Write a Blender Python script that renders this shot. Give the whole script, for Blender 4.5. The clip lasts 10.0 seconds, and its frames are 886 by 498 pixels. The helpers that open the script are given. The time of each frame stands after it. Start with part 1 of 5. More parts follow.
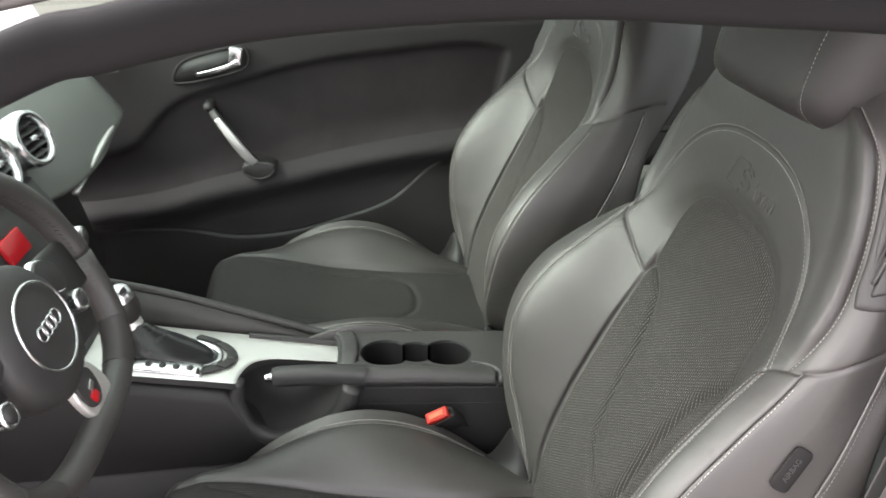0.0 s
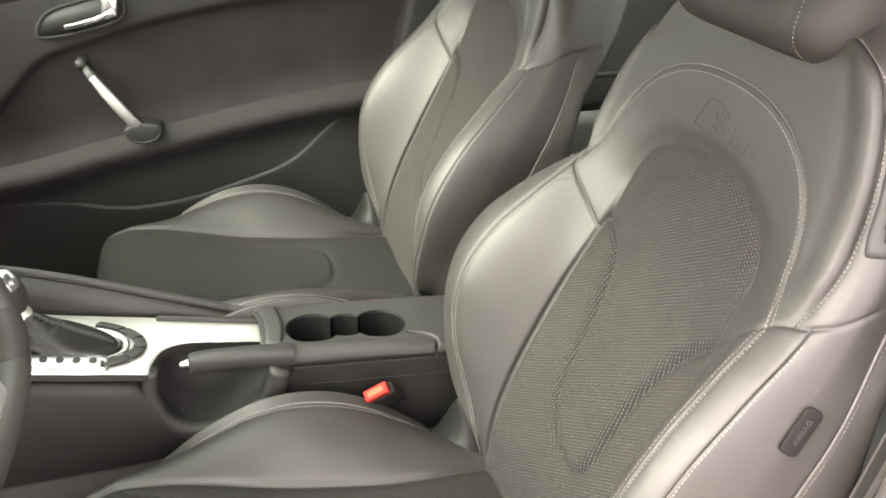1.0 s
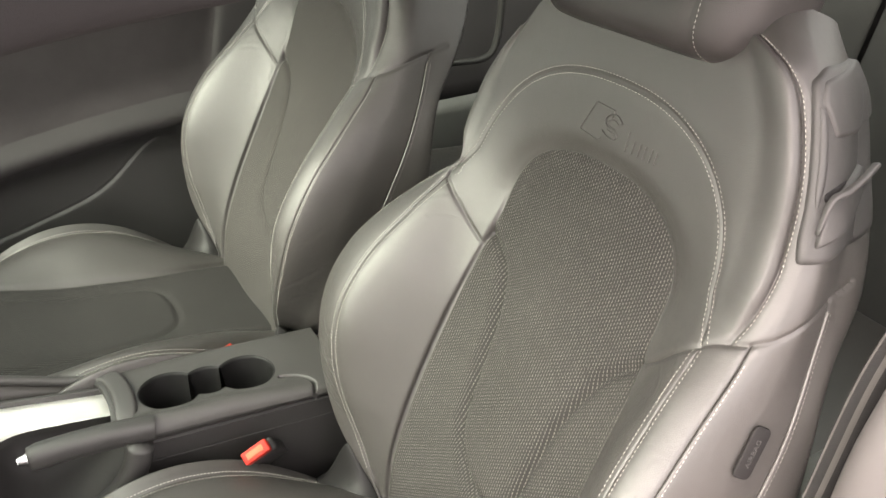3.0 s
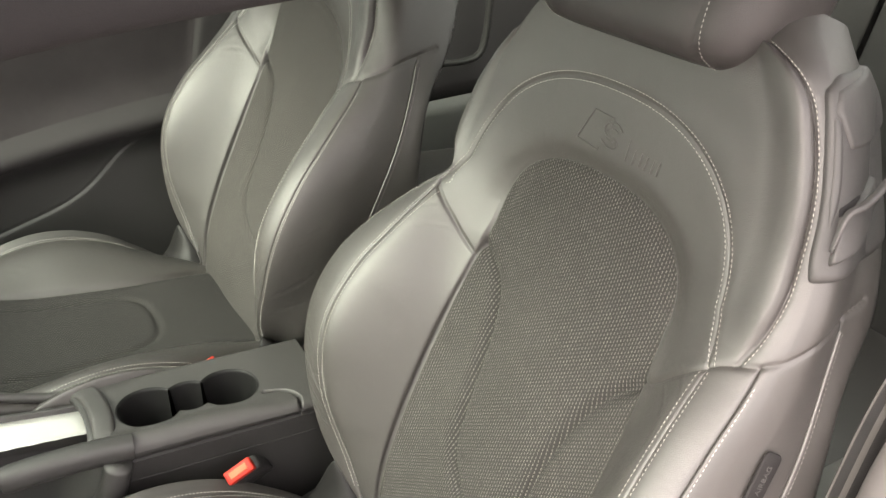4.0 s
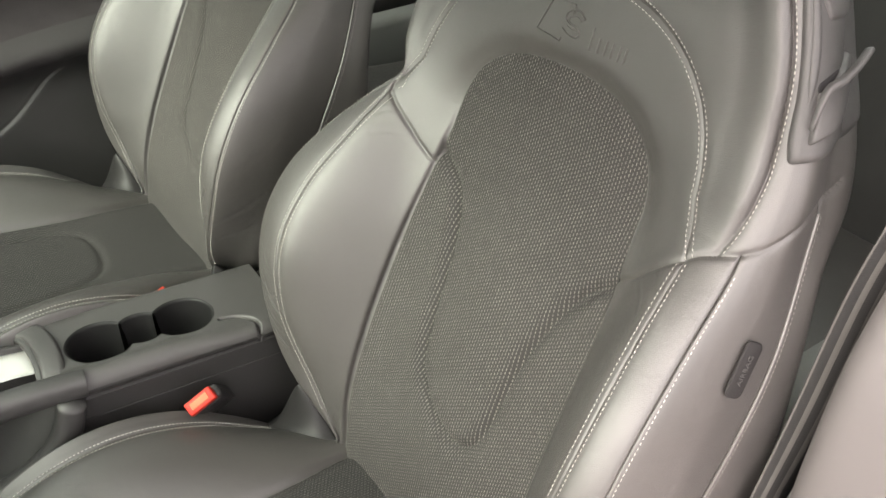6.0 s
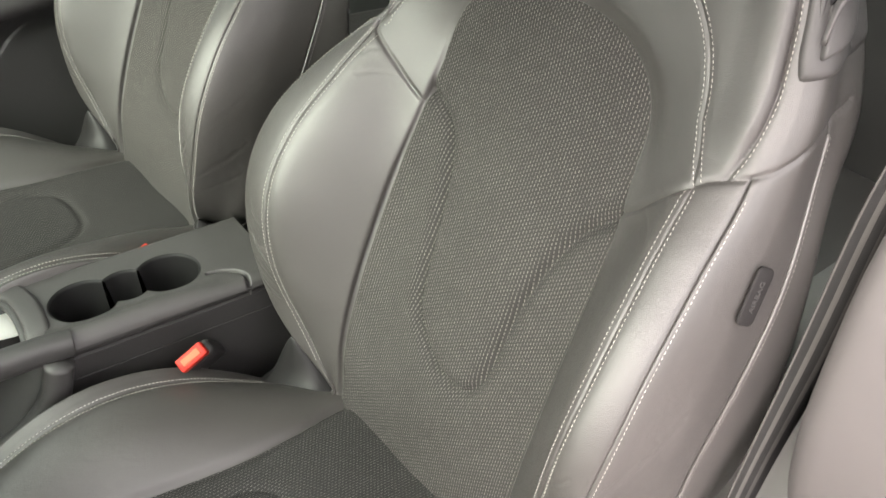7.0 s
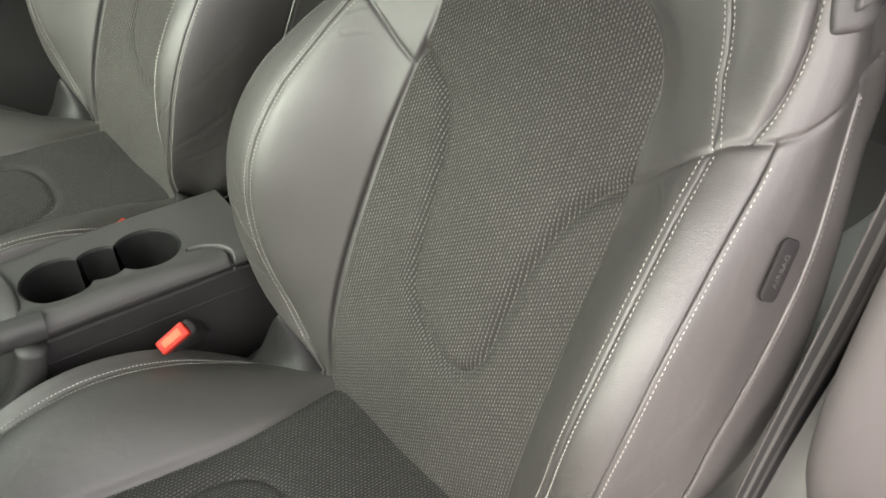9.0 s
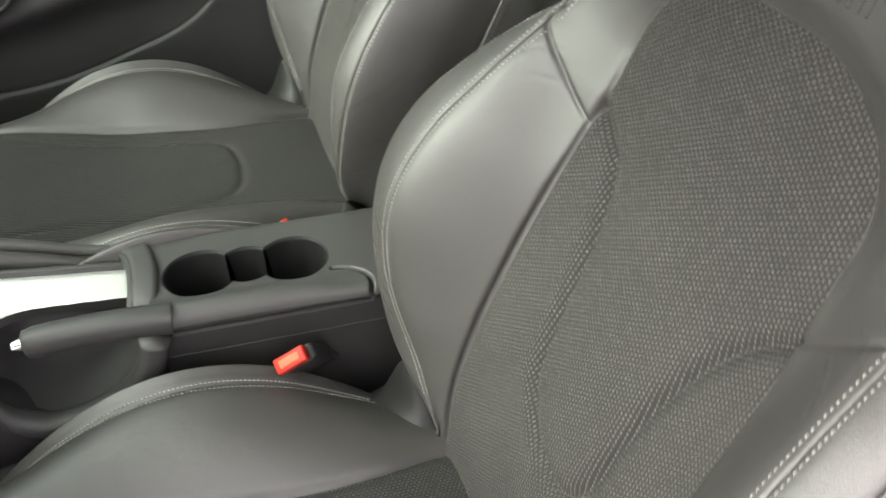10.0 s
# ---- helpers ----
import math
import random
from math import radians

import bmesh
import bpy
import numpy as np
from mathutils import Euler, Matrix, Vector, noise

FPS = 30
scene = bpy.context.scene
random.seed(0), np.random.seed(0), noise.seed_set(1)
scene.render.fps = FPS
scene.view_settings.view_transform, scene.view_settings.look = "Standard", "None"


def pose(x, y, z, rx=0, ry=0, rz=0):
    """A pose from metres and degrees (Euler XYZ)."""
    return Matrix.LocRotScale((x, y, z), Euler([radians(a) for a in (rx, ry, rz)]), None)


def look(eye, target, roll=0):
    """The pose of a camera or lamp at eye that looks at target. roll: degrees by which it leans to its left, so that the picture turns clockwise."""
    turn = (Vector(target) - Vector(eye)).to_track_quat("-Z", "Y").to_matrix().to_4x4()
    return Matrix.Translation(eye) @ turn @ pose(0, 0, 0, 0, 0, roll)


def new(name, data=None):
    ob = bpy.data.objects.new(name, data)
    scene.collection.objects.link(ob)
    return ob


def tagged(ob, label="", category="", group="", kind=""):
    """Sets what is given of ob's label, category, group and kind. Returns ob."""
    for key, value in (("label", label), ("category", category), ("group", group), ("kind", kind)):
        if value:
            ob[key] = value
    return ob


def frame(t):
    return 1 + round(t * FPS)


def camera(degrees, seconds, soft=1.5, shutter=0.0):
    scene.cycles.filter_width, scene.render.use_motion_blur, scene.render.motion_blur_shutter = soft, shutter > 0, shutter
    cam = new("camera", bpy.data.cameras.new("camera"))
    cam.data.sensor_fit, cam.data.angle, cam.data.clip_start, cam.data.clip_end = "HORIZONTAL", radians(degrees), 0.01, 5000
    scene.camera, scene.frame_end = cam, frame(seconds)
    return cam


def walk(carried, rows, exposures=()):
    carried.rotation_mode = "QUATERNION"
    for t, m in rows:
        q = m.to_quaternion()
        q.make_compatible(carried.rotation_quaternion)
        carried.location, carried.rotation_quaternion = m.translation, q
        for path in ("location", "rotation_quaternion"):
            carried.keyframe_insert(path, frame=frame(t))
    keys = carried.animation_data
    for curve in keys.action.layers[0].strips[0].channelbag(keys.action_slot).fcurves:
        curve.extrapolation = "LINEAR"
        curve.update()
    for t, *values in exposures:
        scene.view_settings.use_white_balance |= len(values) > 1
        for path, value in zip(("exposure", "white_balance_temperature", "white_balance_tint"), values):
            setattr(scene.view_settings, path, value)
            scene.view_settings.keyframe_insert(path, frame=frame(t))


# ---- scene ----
cam = camera(54.3, 10.0, shutter=0.35)
PATH = [
    (0, (-0.1357, -0.7929, 1.2625), (-0.0350, 1.1257, 0.3657), -2.7),
    (0.5, (-0.1791, -0.7187, 1.2391), (0.0954, 1.1533, 0.2830), -2),
    (1, (-0.2056, -0.6890, 1.2275), (0.1887, 1.1374, 0.2268), -1.5),
    (1.5, (-0.2173, -0.6508, 1.2201), (0.3752, 1.0759, 0.1410), -3),
    (2, (-0.2300, -0.6095, 1.2148), (0.4590, 1.0526, 0.0933), -3.5),
    (2.5, (-0.2385, -0.5809, 1.2179), (0.5152, 1.0664, 0.1166), -2.4),
    (3, (-0.2396, -0.5618, 1.2338), (0.5756, 1.0865, 0.1802), -1.8),
    (4.5, (-0.2247, -0.5130, 1.2222), (0.6392, 1.0950, 0.1431), -1.5),
    (5, (-0.2258, -0.5099, 1.2137), (0.6604, 1.0505, 0.0837), -1.7),
    (6.5, (-0.2311, -0.4897, 1.1819), (0.6784, 0.9582, -0.0710), -2.8),
    (7, (-0.2396, -0.4812, 1.1681), (0.6784, 0.9233, -0.1283), -3.3),
    (7.5, (-0.2449, -0.4749, 1.1565), (0.6954, 0.8893, -0.1654), -3.8),
    (8, (-0.2438, -0.4706, 1.1533), (0.7134, 0.8703, -0.1823), -3.7),
    (8.5, (-0.2406, -0.4622, 1.1512), (0.7102, 0.8819, -0.1844), -3.5),
    (9, (-0.2226, -0.4431, 1.1406), (0.6901, 0.9063, -0.2162), -3.4),
    (9.5, (-0.1579, -0.4123, 1.1268), (0.5077, 1.0547, -0.2512), -5.5),
    (10, (-0.0742, -0.3721, 1.1204), (0.2777, 1.2307, -0.2215), -5.4),
]
EXPOSURES = [(0, 1.63, 6350, 14), (0.3, 2.05, 6700, 15), (0.5, 2.22, 6950, 15), (1.0, 2.28, 7000, 16), (1.6, 2.12, 7000, 16), (2.0, 2.05, 7000, 17), (3.0, 2.20, 6950, 16), (5, 2.07, 6900, 15), (7, 2.08, 6650, 14), (8, 1.99, 6620, 13), (9.5, 1.84, 6550, 13), (10, 1.92, 6500, 13)]
walk(cam, [(t, look(eye, target, roll)) for t, eye, target, roll in PATH], EXPOSURES)
# ---- light ----
world = bpy.data.worlds.new("overcast_sky")
scene.world = world
world.use_nodes = True
wn = world.node_tree.nodes
sky = wn.new("ShaderNodeTexSky")
sky.sky_type = "NISHITA"
sky.sun_disc = False
sky.sun_elevation, sky.sun_rotation = radians(39), radians(260)
sky.air_density, sky.dust_density, sky.ozone_density = 0.6, 9.0, 0.5
wn["Background"].inputs["Strength"].default_value = 0.05
world.node_tree.links.new(sky.outputs[0], wn["Background"].inputs["Color"])
cloud = wn.new("ShaderNodeBackground")
cloud.inputs["Color"].default_value, cloud.inputs["Strength"].default_value = (1.0, 0.975, 0.96, 1), 1.42
both = wn.new("ShaderNodeAddShader")
world.node_tree.links.new(wn["Background"].outputs[0], both.inputs[0])
world.node_tree.links.new(cloud.outputs[0], both.inputs[1])
world.node_tree.links.new(both.outputs[0], wn["World Output"].inputs["Surface"])
sun_data = bpy.data.lights.new("sun", "SUN")
sun_data.energy, sun_data.angle, sun_data.color = 2.9, radians(40), (1.0, 0.96, 0.93)
sun = new("sun", sun_data)
sun.matrix_world = look((-3.3, -0.6, 3.5), (0.1, 0.0, 0.75))

# ---- materials ----


def mat(name, color, rough=0.5, metal=0.0, spec=0.5, sheen=0.0, coat=0.0):
    m = bpy.data.materials.new(name)
    m.use_nodes = True
    b = m.node_tree.nodes["Principled BSDF"]
    b.inputs["Base Color"].default_value = (*color, 1)
    b.inputs["Roughness"].default_value = rough
    b.inputs["Metallic"].default_value = metal
    b.inputs["Specular IOR Level"].default_value = spec
    b.inputs["Sheen Weight"].default_value = sheen
    b.inputs["Coat Weight"].default_value = coat
    return m


def node(m, kind, **inputs):
    n = m.node_tree.nodes.new(kind)
    for k, v in inputs.items():
        n.inputs[k.replace("_", " ")].default_value = v
    return n


def wire(m, a, b):
    m.node_tree.links.new(a, b)


def math_node(m, op, a, b=None):
    n = m.node_tree.nodes.new("ShaderNodeMath")
    n.operation = op
    for i, v in enumerate((a, b)):
        if v is None:
            continue
        if isinstance(v, (int, float)):
            n.inputs[i].default_value = v
        else:
            wire(m, v, n.inputs[i])
    return n.outputs[0]


def worn(m, fine=900.0, coarse=9.0, bump=0.15, vary=0.35, rvary=0.12, dist=0.0006, crease=0.0):
    """Grain, stains and wear at two scales, in metres of the thing itself."""
    b = m.node_tree.nodes["Principled BSDF"]
    tc = m.node_tree.nodes.new("ShaderNodeTexCoord")
    vor = node(m, "ShaderNodeTexVoronoi", Scale=fine)
    vor.feature = "DISTANCE_TO_EDGE"
    n1 = node(m, "ShaderNodeTexNoise", Scale=coarse, Detail=6.0, Roughness=0.6)
    n2 = node(m, "ShaderNodeTexNoise", Scale=fine * 0.35, Detail=3.0)
    for n in (vor, n1, n2):
        wire(m, tc.outputs["Object"], n.inputs["Vector"])
    col = b.inputs["Base Color"].default_value[:]
    mix = m.node_tree.nodes.new("ShaderNodeMix")
    mix.data_type = "RGBA"
    mix.inputs["A"].default_value = (*[c * (1 - vary) for c in col[:3]], 1)
    mix.inputs["B"].default_value = (*[c * (1 + vary) for c in col[:3]], 1)
    wire(m, n1.outputs["Fac"], mix.inputs["Factor"])
    wire(m, mix.outputs["Result"], b.inputs["Base Color"])
    r0 = b.inputs["Roughness"].default_value
    rr = math_node(m, "ADD", math_node(m, "MULTIPLY", math_node(m, "SUBTRACT", n1.outputs["Fac"], 0.5), rvary * 4), r0)
    wire(m, rr, b.inputs["Roughness"])
    hh = math_node(m, "ADD", math_node(m, "MINIMUM", math_node(m, "MULTIPLY", vor.outputs["Distance"], 4.0), 1.0), math_node(m, "MULTIPLY", n2.outputs["Fac"], 0.6))
    bp = node(m, "ShaderNodeBump", Strength=bump, Distance=dist)
    wire(m, hh, bp.inputs["Height"])
    if crease:
        n3 = node(m, "ShaderNodeTexNoise", Scale=38.0, Detail=4.0, Roughness=0.5, Distortion=0.8)
        wire(m, tc.outputs["Object"], n3.inputs["Vector"])
        soft = node(m, "ShaderNodeBump", Strength=crease, Distance=0.006)
        wire(m, n3.outputs["Fac"], soft.inputs["Height"])
        wire(m, soft.outputs["Normal"], bp.inputs["Normal"])
    wire(m, bp.outputs["Normal"], b.inputs["Normal"])
    return m


LEATHER = worn(mat("black_leather", (0.038, 0.0352, 0.033), 0.45, spec=0.75), 800, 7, 0.22, 0.25, 0.06, crease=0.09)
DARK_LEATHER = worn(mat("dark_headrest_leather", (0.030, 0.027, 0.026), 0.5), 700, 7, 0.2, 0.25, 0.05)
PLASTIC = worn(mat("soft_black_plastic", (0.030, 0.029, 0.0285), 0.5), 1100, 12, 0.2, 0.2, 0.05)
HARD_PLASTIC = worn(mat("hard_charcoal_plastic", (0.038, 0.0365, 0.0355), 0.5), 1300, 10, 0.2, 0.2, 0.05)
TRIM_GREY = worn(mat("warm_grey_pillar_trim", (0.068, 0.0625, 0.061), 0.65), 1300, 8, 0.15, 0.08, 0.04)
DOOR_SOFT = worn(mat("black_door_trim", (0.032, 0.029, 0.030), 0.7, spec=0.3), 900, 8, 0.2, 0.25, 0.05)
DASH = worn(mat("grey_dash_top", (0.10, 0.103, 0.095), 0.4), 900, 8, 0.2, 0.2, 0.05)
CARPET = worn(mat("black_carpet", (0.036, 0.033, 0.034), 0.95, spec=0.1), 500, 15, 0.8, 0.5, 0.0, 0.002)
SHELL_GREY = worn(mat("grey_green_side_trim", (0.17, 0.175, 0.165), 0.6), 1200, 8, 0.15, 0.1, 0.04)
ALU = worn(mat("brushed_aluminium", (0.82, 0.81, 0.78), 0.5, 0.9), 1500, 14, 0.05, 0.06, 0.05)
CHROME = worn(mat("satin_chrome", (0.72, 0.72, 0.73), 0.24, 1.0), 1500, 14, 0.02, 0.04, 0.04)
RED = worn(mat("red_buckle_button", (0.34, 0.020, 0.012), 0.5, spec=0.25), 900, 20, 0.05, 0.1, 0.05)
RED_LENS = worn(mat("red_display_plastic", (0.45, 0.01, 0.015), 0.2), 900, 20, 0.05, 0.1, 0.05)
THREAD = worn(mat("pale_thread", (0.38, 0.37, 0.34), 0.75), 2500, 30, 0.3, 0.15, 0.0)
RUBBER = worn(mat("black_rubber", (0.012, 0.0115, 0.012), 0.85, spec=0.2), 1200, 12, 0.15, 0.2, 0.05)
PAINT = worn(mat("grey_metallic_paint", (0.13, 0.125, 0.125), 0.4, 0.3, coat=0.6), 3000, 5, 0.02, 0.04, 0.02)
LINER = worn(mat("grey_roof_cloth", (0.10, 0.09, 0.09), 0.95), 900, 10, 0.4, 0.12, 0.0)
GLOSS_BLACK = worn(mat("gloss_black_plastic", (0.012, 0.012, 0.013), 0.12), 900, 10, 0.02, 0.2, 0.03)

TAG_BLACK = worn(mat("dull_black_tag_plastic", (0.014, 0.013, 0.013), 0.75, spec=0.2), 1100, 12, 0.2, 0.2, 0.05)
DOOR_CLOTH = worn(mat("charcoal_door_cloth", (0.042, 0.037, 0.039), 0.95, spec=0.1), 500, 15, 0.6, 0.3, 0.0, 0.002)
CONSOLE_BLACK = worn(mat("matt_black_plastic", (0.019, 0.018, 0.018), 0.55, spec=0.4), 1100, 12, 0.2, 0.2, 0.05)
# black rubber darkened further: the shade inside the cup wells is in the colour
WELL_SHADE = worn(mat("shade_black_rubber", (0.007, 0.007, 0.007), 0.6, spec=0.25), 1200, 12, 0.1, 0.2, 0.05)
# piping leather made paler than the seat, its gloss highlight set as colour
PIPING_HIGHLIGHT = worn(mat("highlight_grey_piping", (0.075, 0.072, 0.068), 0.35), 900, 12, 0.1, 0.15, 0.05)
ORANGE = worn(mat("orange_red_plastic", (0.55, 0.11, 0.055), 0.55, spec=0.2), 900, 20, 0.05, 0.1, 0.05)

HINGE = worn(mat("smooth_black_plastic", (0.011, 0.0105, 0.0105), 0.50, spec=0.25), 1100, 12, 0.05, 0.2, 0.05)
DIM_THREAD = worn(mat("grey_thread", (0.20, 0.195, 0.18), 0.75), 2500, 30, 0.3, 0.15, 0.0)


def tinted_glass(name, tint):
    m = bpy.data.materials.new(name)
    m.use_nodes = True
    nt = m.node_tree
    nt.nodes.remove(nt.nodes["Principled BSDF"])
    clear, gloss, mix = nt.nodes.new("ShaderNodeBsdfTransparent"), nt.nodes.new("ShaderNodeBsdfGlossy"), nt.nodes.new("ShaderNodeMixShader")
    clear.inputs["Color"].default_value = (*tint, 1)
    gloss.inputs["Roughness"].default_value = 0.02
    mix.inputs["Fac"].default_value = 0.06
    nt.links.new(clear.outputs[0], mix.inputs[1])
    nt.links.new(gloss.outputs[0], mix.inputs[2])
    nt.links.new(mix.outputs[0], nt.nodes["Material Output"].inputs["Surface"])
    return m


GLASS = tinted_glass("green_tinted_glass", (0.74, 0.87, 0.78))
SIDE_GLASS = tinted_glass("grey_tinted_glass", (0.24, 0.28, 0.25))
DARK_GLASS = tinted_glass("dark_tinted_glass", (0.40, 0.44, 0.41))


def fabric_material(name, base, dash, pitch, period, bright):
    """Ribbed sports cloth: rows of short pale threads on a dark ground, laid out in metres by the cloth's own map."""
    m = worn(mat(name, base, 0.9, spec=0.25), 900, 9, 0.3, 0.25, 0.0)
    b = m.node_tree.nodes["Principled BSDF"]
    uv = m.node_tree.nodes.new("ShaderNodeUVMap")
    sep = m.node_tree.nodes.new("ShaderNodeSeparateXYZ")
    wire(m, uv.outputs[0], sep.inputs[0])
    col = math_node(m, "DIVIDE", sep.outputs["X"], pitch)
    cell = math_node(m, "FLOOR", col)
    fx = math_node(m, "ABSOLUTE", math_node(m, "SUBTRACT", math_node(m, "FRACT", col), 0.5))
    shift = math_node(m, "MULTIPLY", math_node(m, "MODULO", math_node(m, "ABSOLUTE", cell), 2.0), 0.5)
    fy = math_node(m, "ABSOLUTE", math_node(m, "SUBTRACT", math_node(m, "FRACT", math_node(m, "ADD", math_node(m, "DIVIDE", sep.outputs["Y"], period), shift)), 0.5))
    rib = math_node(m, "SUBTRACT", 0.5, fx)
    inx = math_node(m, "LESS_THAN", fx, 0.115)
    iny = math_node(m, "LESS_THAN", fy, dash)
    on = math_node(m, "MULTIPLY", inx, iny)
    wob = node(m, "ShaderNodeTexNoise", Scale=160.0, Detail=2.0)
    tc = m.node_tree.nodes.new("ShaderNodeTexCoord")
    wire(m, tc.outputs["Object"], wob.inputs["Vector"])
    amount = math_node(m, "MULTIPLY", on, math_node(m, "MULTIPLY", wob.outputs["Fac"], 1.5))
    mix = m.node_tree.nodes.new("ShaderNodeMix")
    mix.data_type = "RGBA"
    old = b.inputs["Base Color"].links[0].from_socket
    wire(m, old, mix.inputs["A"])
    mix.inputs["B"].default_value = (*bright, 1)
    wire(m, amount, mix.inputs["Factor"])
    wire(m, mix.outputs["Result"], b.inputs["Base Color"])
    h = math_node(m, "ADD", math_node(m, "MULTIPLY", rib, 2.0), math_node(m, "MULTIPLY", on, 0.8))
    bp = node(m, "ShaderNodeBump", Strength=0.45, Distance=0.0007)
    wire(m, h, bp.inputs["Height"])
    wire(m, b.inputs["Normal"].links[0].from_socket, bp.inputs["Normal"])
    wire(m, bp.outputs["Normal"], b.inputs["Normal"])
    return m


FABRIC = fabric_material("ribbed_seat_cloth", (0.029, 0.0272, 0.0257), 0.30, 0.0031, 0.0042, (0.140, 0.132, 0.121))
# same cloth as the backrest, with the cushion's shade put into its colours
SHADED_CLOTH = fabric_material("shaded_ribbed_seat_cloth", (0.020, 0.0192, 0.0185), 0.30, 0.0031, 0.0042, (0.105, 0.100, 0.094))
REAR_CLOTH = fabric_material("rear_seat_cloth", (0.045, 0.045, 0.043), 0.3, 0.004, 0.006, (0.14, 0.14, 0.135))

# ---- mesh helpers ----


def part(name, data, material, parent=None, label="", smooth=True):
    """Links (verts, faces[, uvs]) or a bmesh as ONE mesh object under a thing or a part."""
    me = bpy.data.meshes.new(name)
    if isinstance(data, bmesh.types.BMesh):
        data.to_mesh(me)
        data.free()
    else:
        me.from_pydata([tuple(map(float, p)) for p in data[0]], [], [tuple(map(int, f)) for f in data[1]])
        if len(data) > 2 and data[2] is not None:
            layer = me.uv_layers.new(name="UVMap")
            index = np.zeros(len(me.loops), dtype=np.int32)
            me.loops.foreach_get("vertex_index", index)
            layer.data.foreach_set("uv", np.asarray(data[2], dtype=np.float32)[index].ravel())
    me.materials.append(material)
    if smooth:
        me.polygons.foreach_set("use_smooth", [True] * len(me.polygons))
    ob = new(name, me)
    if parent is not None:
        ob.parent = parent
    if label:
        ob["label"] = label
    return ob


def empty(name, m=None):
    ob = new(name)
    if m is not None:
        ob.matrix_world = m
    return ob


def smooth_table(xs, ys, x):
    """Monotone-ish cubic through a few stations."""
    xs, ys, x = np.asarray(xs, float), np.asarray(ys, float), np.asarray(x, float)
    d = np.gradient(ys, xs)
    x = np.clip(x, xs[0], xs[-1])
    i = np.clip(np.searchsorted(xs, x) - 1, 0, len(xs) - 2)
    h = xs[i + 1] - xs[i]
    s = (x - xs[i]) / h
    return ((1 + 2 * s) * (1 - s) ** 2 * ys[i] + s * (1 - s) ** 2 * h * d[i] + s * s * (3 - 2 * s) * ys[i + 1] + s * s * (s - 1) * h * d[i + 1])


def spline(points, n=40, closed=False):
    c = np.asarray(points, float)
    k = len(c)
    p = np.vstack([c[-1], c, c[0], c[1]]) if closed else np.vstack([2 * c[0] - c[1], c, 2 * c[-1] - c[-2]])
    s = np.linspace(0, k if closed else k - 1, n, endpoint=not closed)
    i = np.minimum(s.astype(int), k - 1 if closed else k - 2)
    f = (s - i)[:, None]
    a, b, cc, d = p[i], p[i + 1], p[i + 2], p[i + 3]
    return 0.5 * (2 * b + (cc - a) * f + (2 * a - 5 * b + 4 * cc - d) * f**2 + (3 * b - a - 3 * cc + d) * f**3)


def grid_faces(rows, cols, wrap=False):
    f = []
    for r in range(rows - 1):
        for c in range(cols if wrap else cols - 1):
            d = (c + 1) % cols
            f.append((r * cols + c, r * cols + d, (r + 1) * cols + d, (r + 1) * cols + c))
    return f


def loft(sections, caps=True, wrap=True):
    """Skins a list of equal rings."""
    s = np.asarray(sections, float)
    rows, cols = s.shape[:2]
    faces = grid_faces(rows, cols, wrap)
    if caps and wrap:
        faces += [tuple(range(cols - 1, -1, -1)), tuple((rows - 1) * cols + c for c in range(cols))]
    return s.reshape(-1, 3), faces


def join(*meshes):
    v, f, n = [], [], 0
    for m in meshes:
        v.append(np.asarray(m[0], float).reshape(-1, 3))
        f += [tuple(i + n for i in q) for q in m[1]]
        n += len(v[-1])
    return np.vstack(v), f


def sweep(path, ring, scale=None, up=(0, 0, 1), caps=True):
    """Sweeps a closed 2D ring (side, up) along a path."""
    p, ring = np.asarray(path, float), np.asarray(ring, float)
    t = np.gradient(p, axis=0)
    t /= np.linalg.norm(t, axis=1)[:, None] + 1e-12
    out = []
    u0 = np.asarray(up, float)
    for i in range(len(p)):
        side = np.cross(t[i], u0)
        side /= np.linalg.norm(side) + 1e-12
        v = np.cross(side, t[i])
        k = 1.0 if scale is None else scale[i]
        out.append(p[i] + k * (ring[:, :1] * side + ring[:, 1:] * v))
    return loft(out, caps)


def circle(r, n=12, r2=None):
    a = np.linspace(0, 2 * np.pi, n, endpoint=False)
    return np.stack([r * np.cos(a), (r if r2 is None else r2) * np.sin(a)], 1)


def rounded_ring(w, h, r, n=5):
    """Closed outline of a rounded rectangle, w by h, about the origin."""
    out = []
    for cx, cy, a0 in ((w / 2 - r, h / 2 - r, 0), (-w / 2 + r, h / 2 - r, 90), (-w / 2 + r, -h / 2 + r, 180), (w / 2 - r, -h / 2 + r, 270)):
        for k in range(n):
            a = radians(a0 + 90 * k / (n - 1))
            out.append((cx + r * math.cos(a), cy + r * math.sin(a)))
    return np.array(out)


def block(sx, sy, sz, r=0.004, m=None, seg=3):
    """A box with rounded edges as a bmesh."""
    bm = bmesh.new()
    bmesh.ops.create_cube(bm, size=1.0, matrix=Matrix.Diagonal((sx, sy, sz, 1)))
    bmesh.ops.bevel(bm, geom=bm.edges[:], offset=r, segments=seg, affect="EDGES", profile=0.5)
    if m is not None:
        bmesh.ops.transform(bm, matrix=m, verts=bm.verts)
    return bm


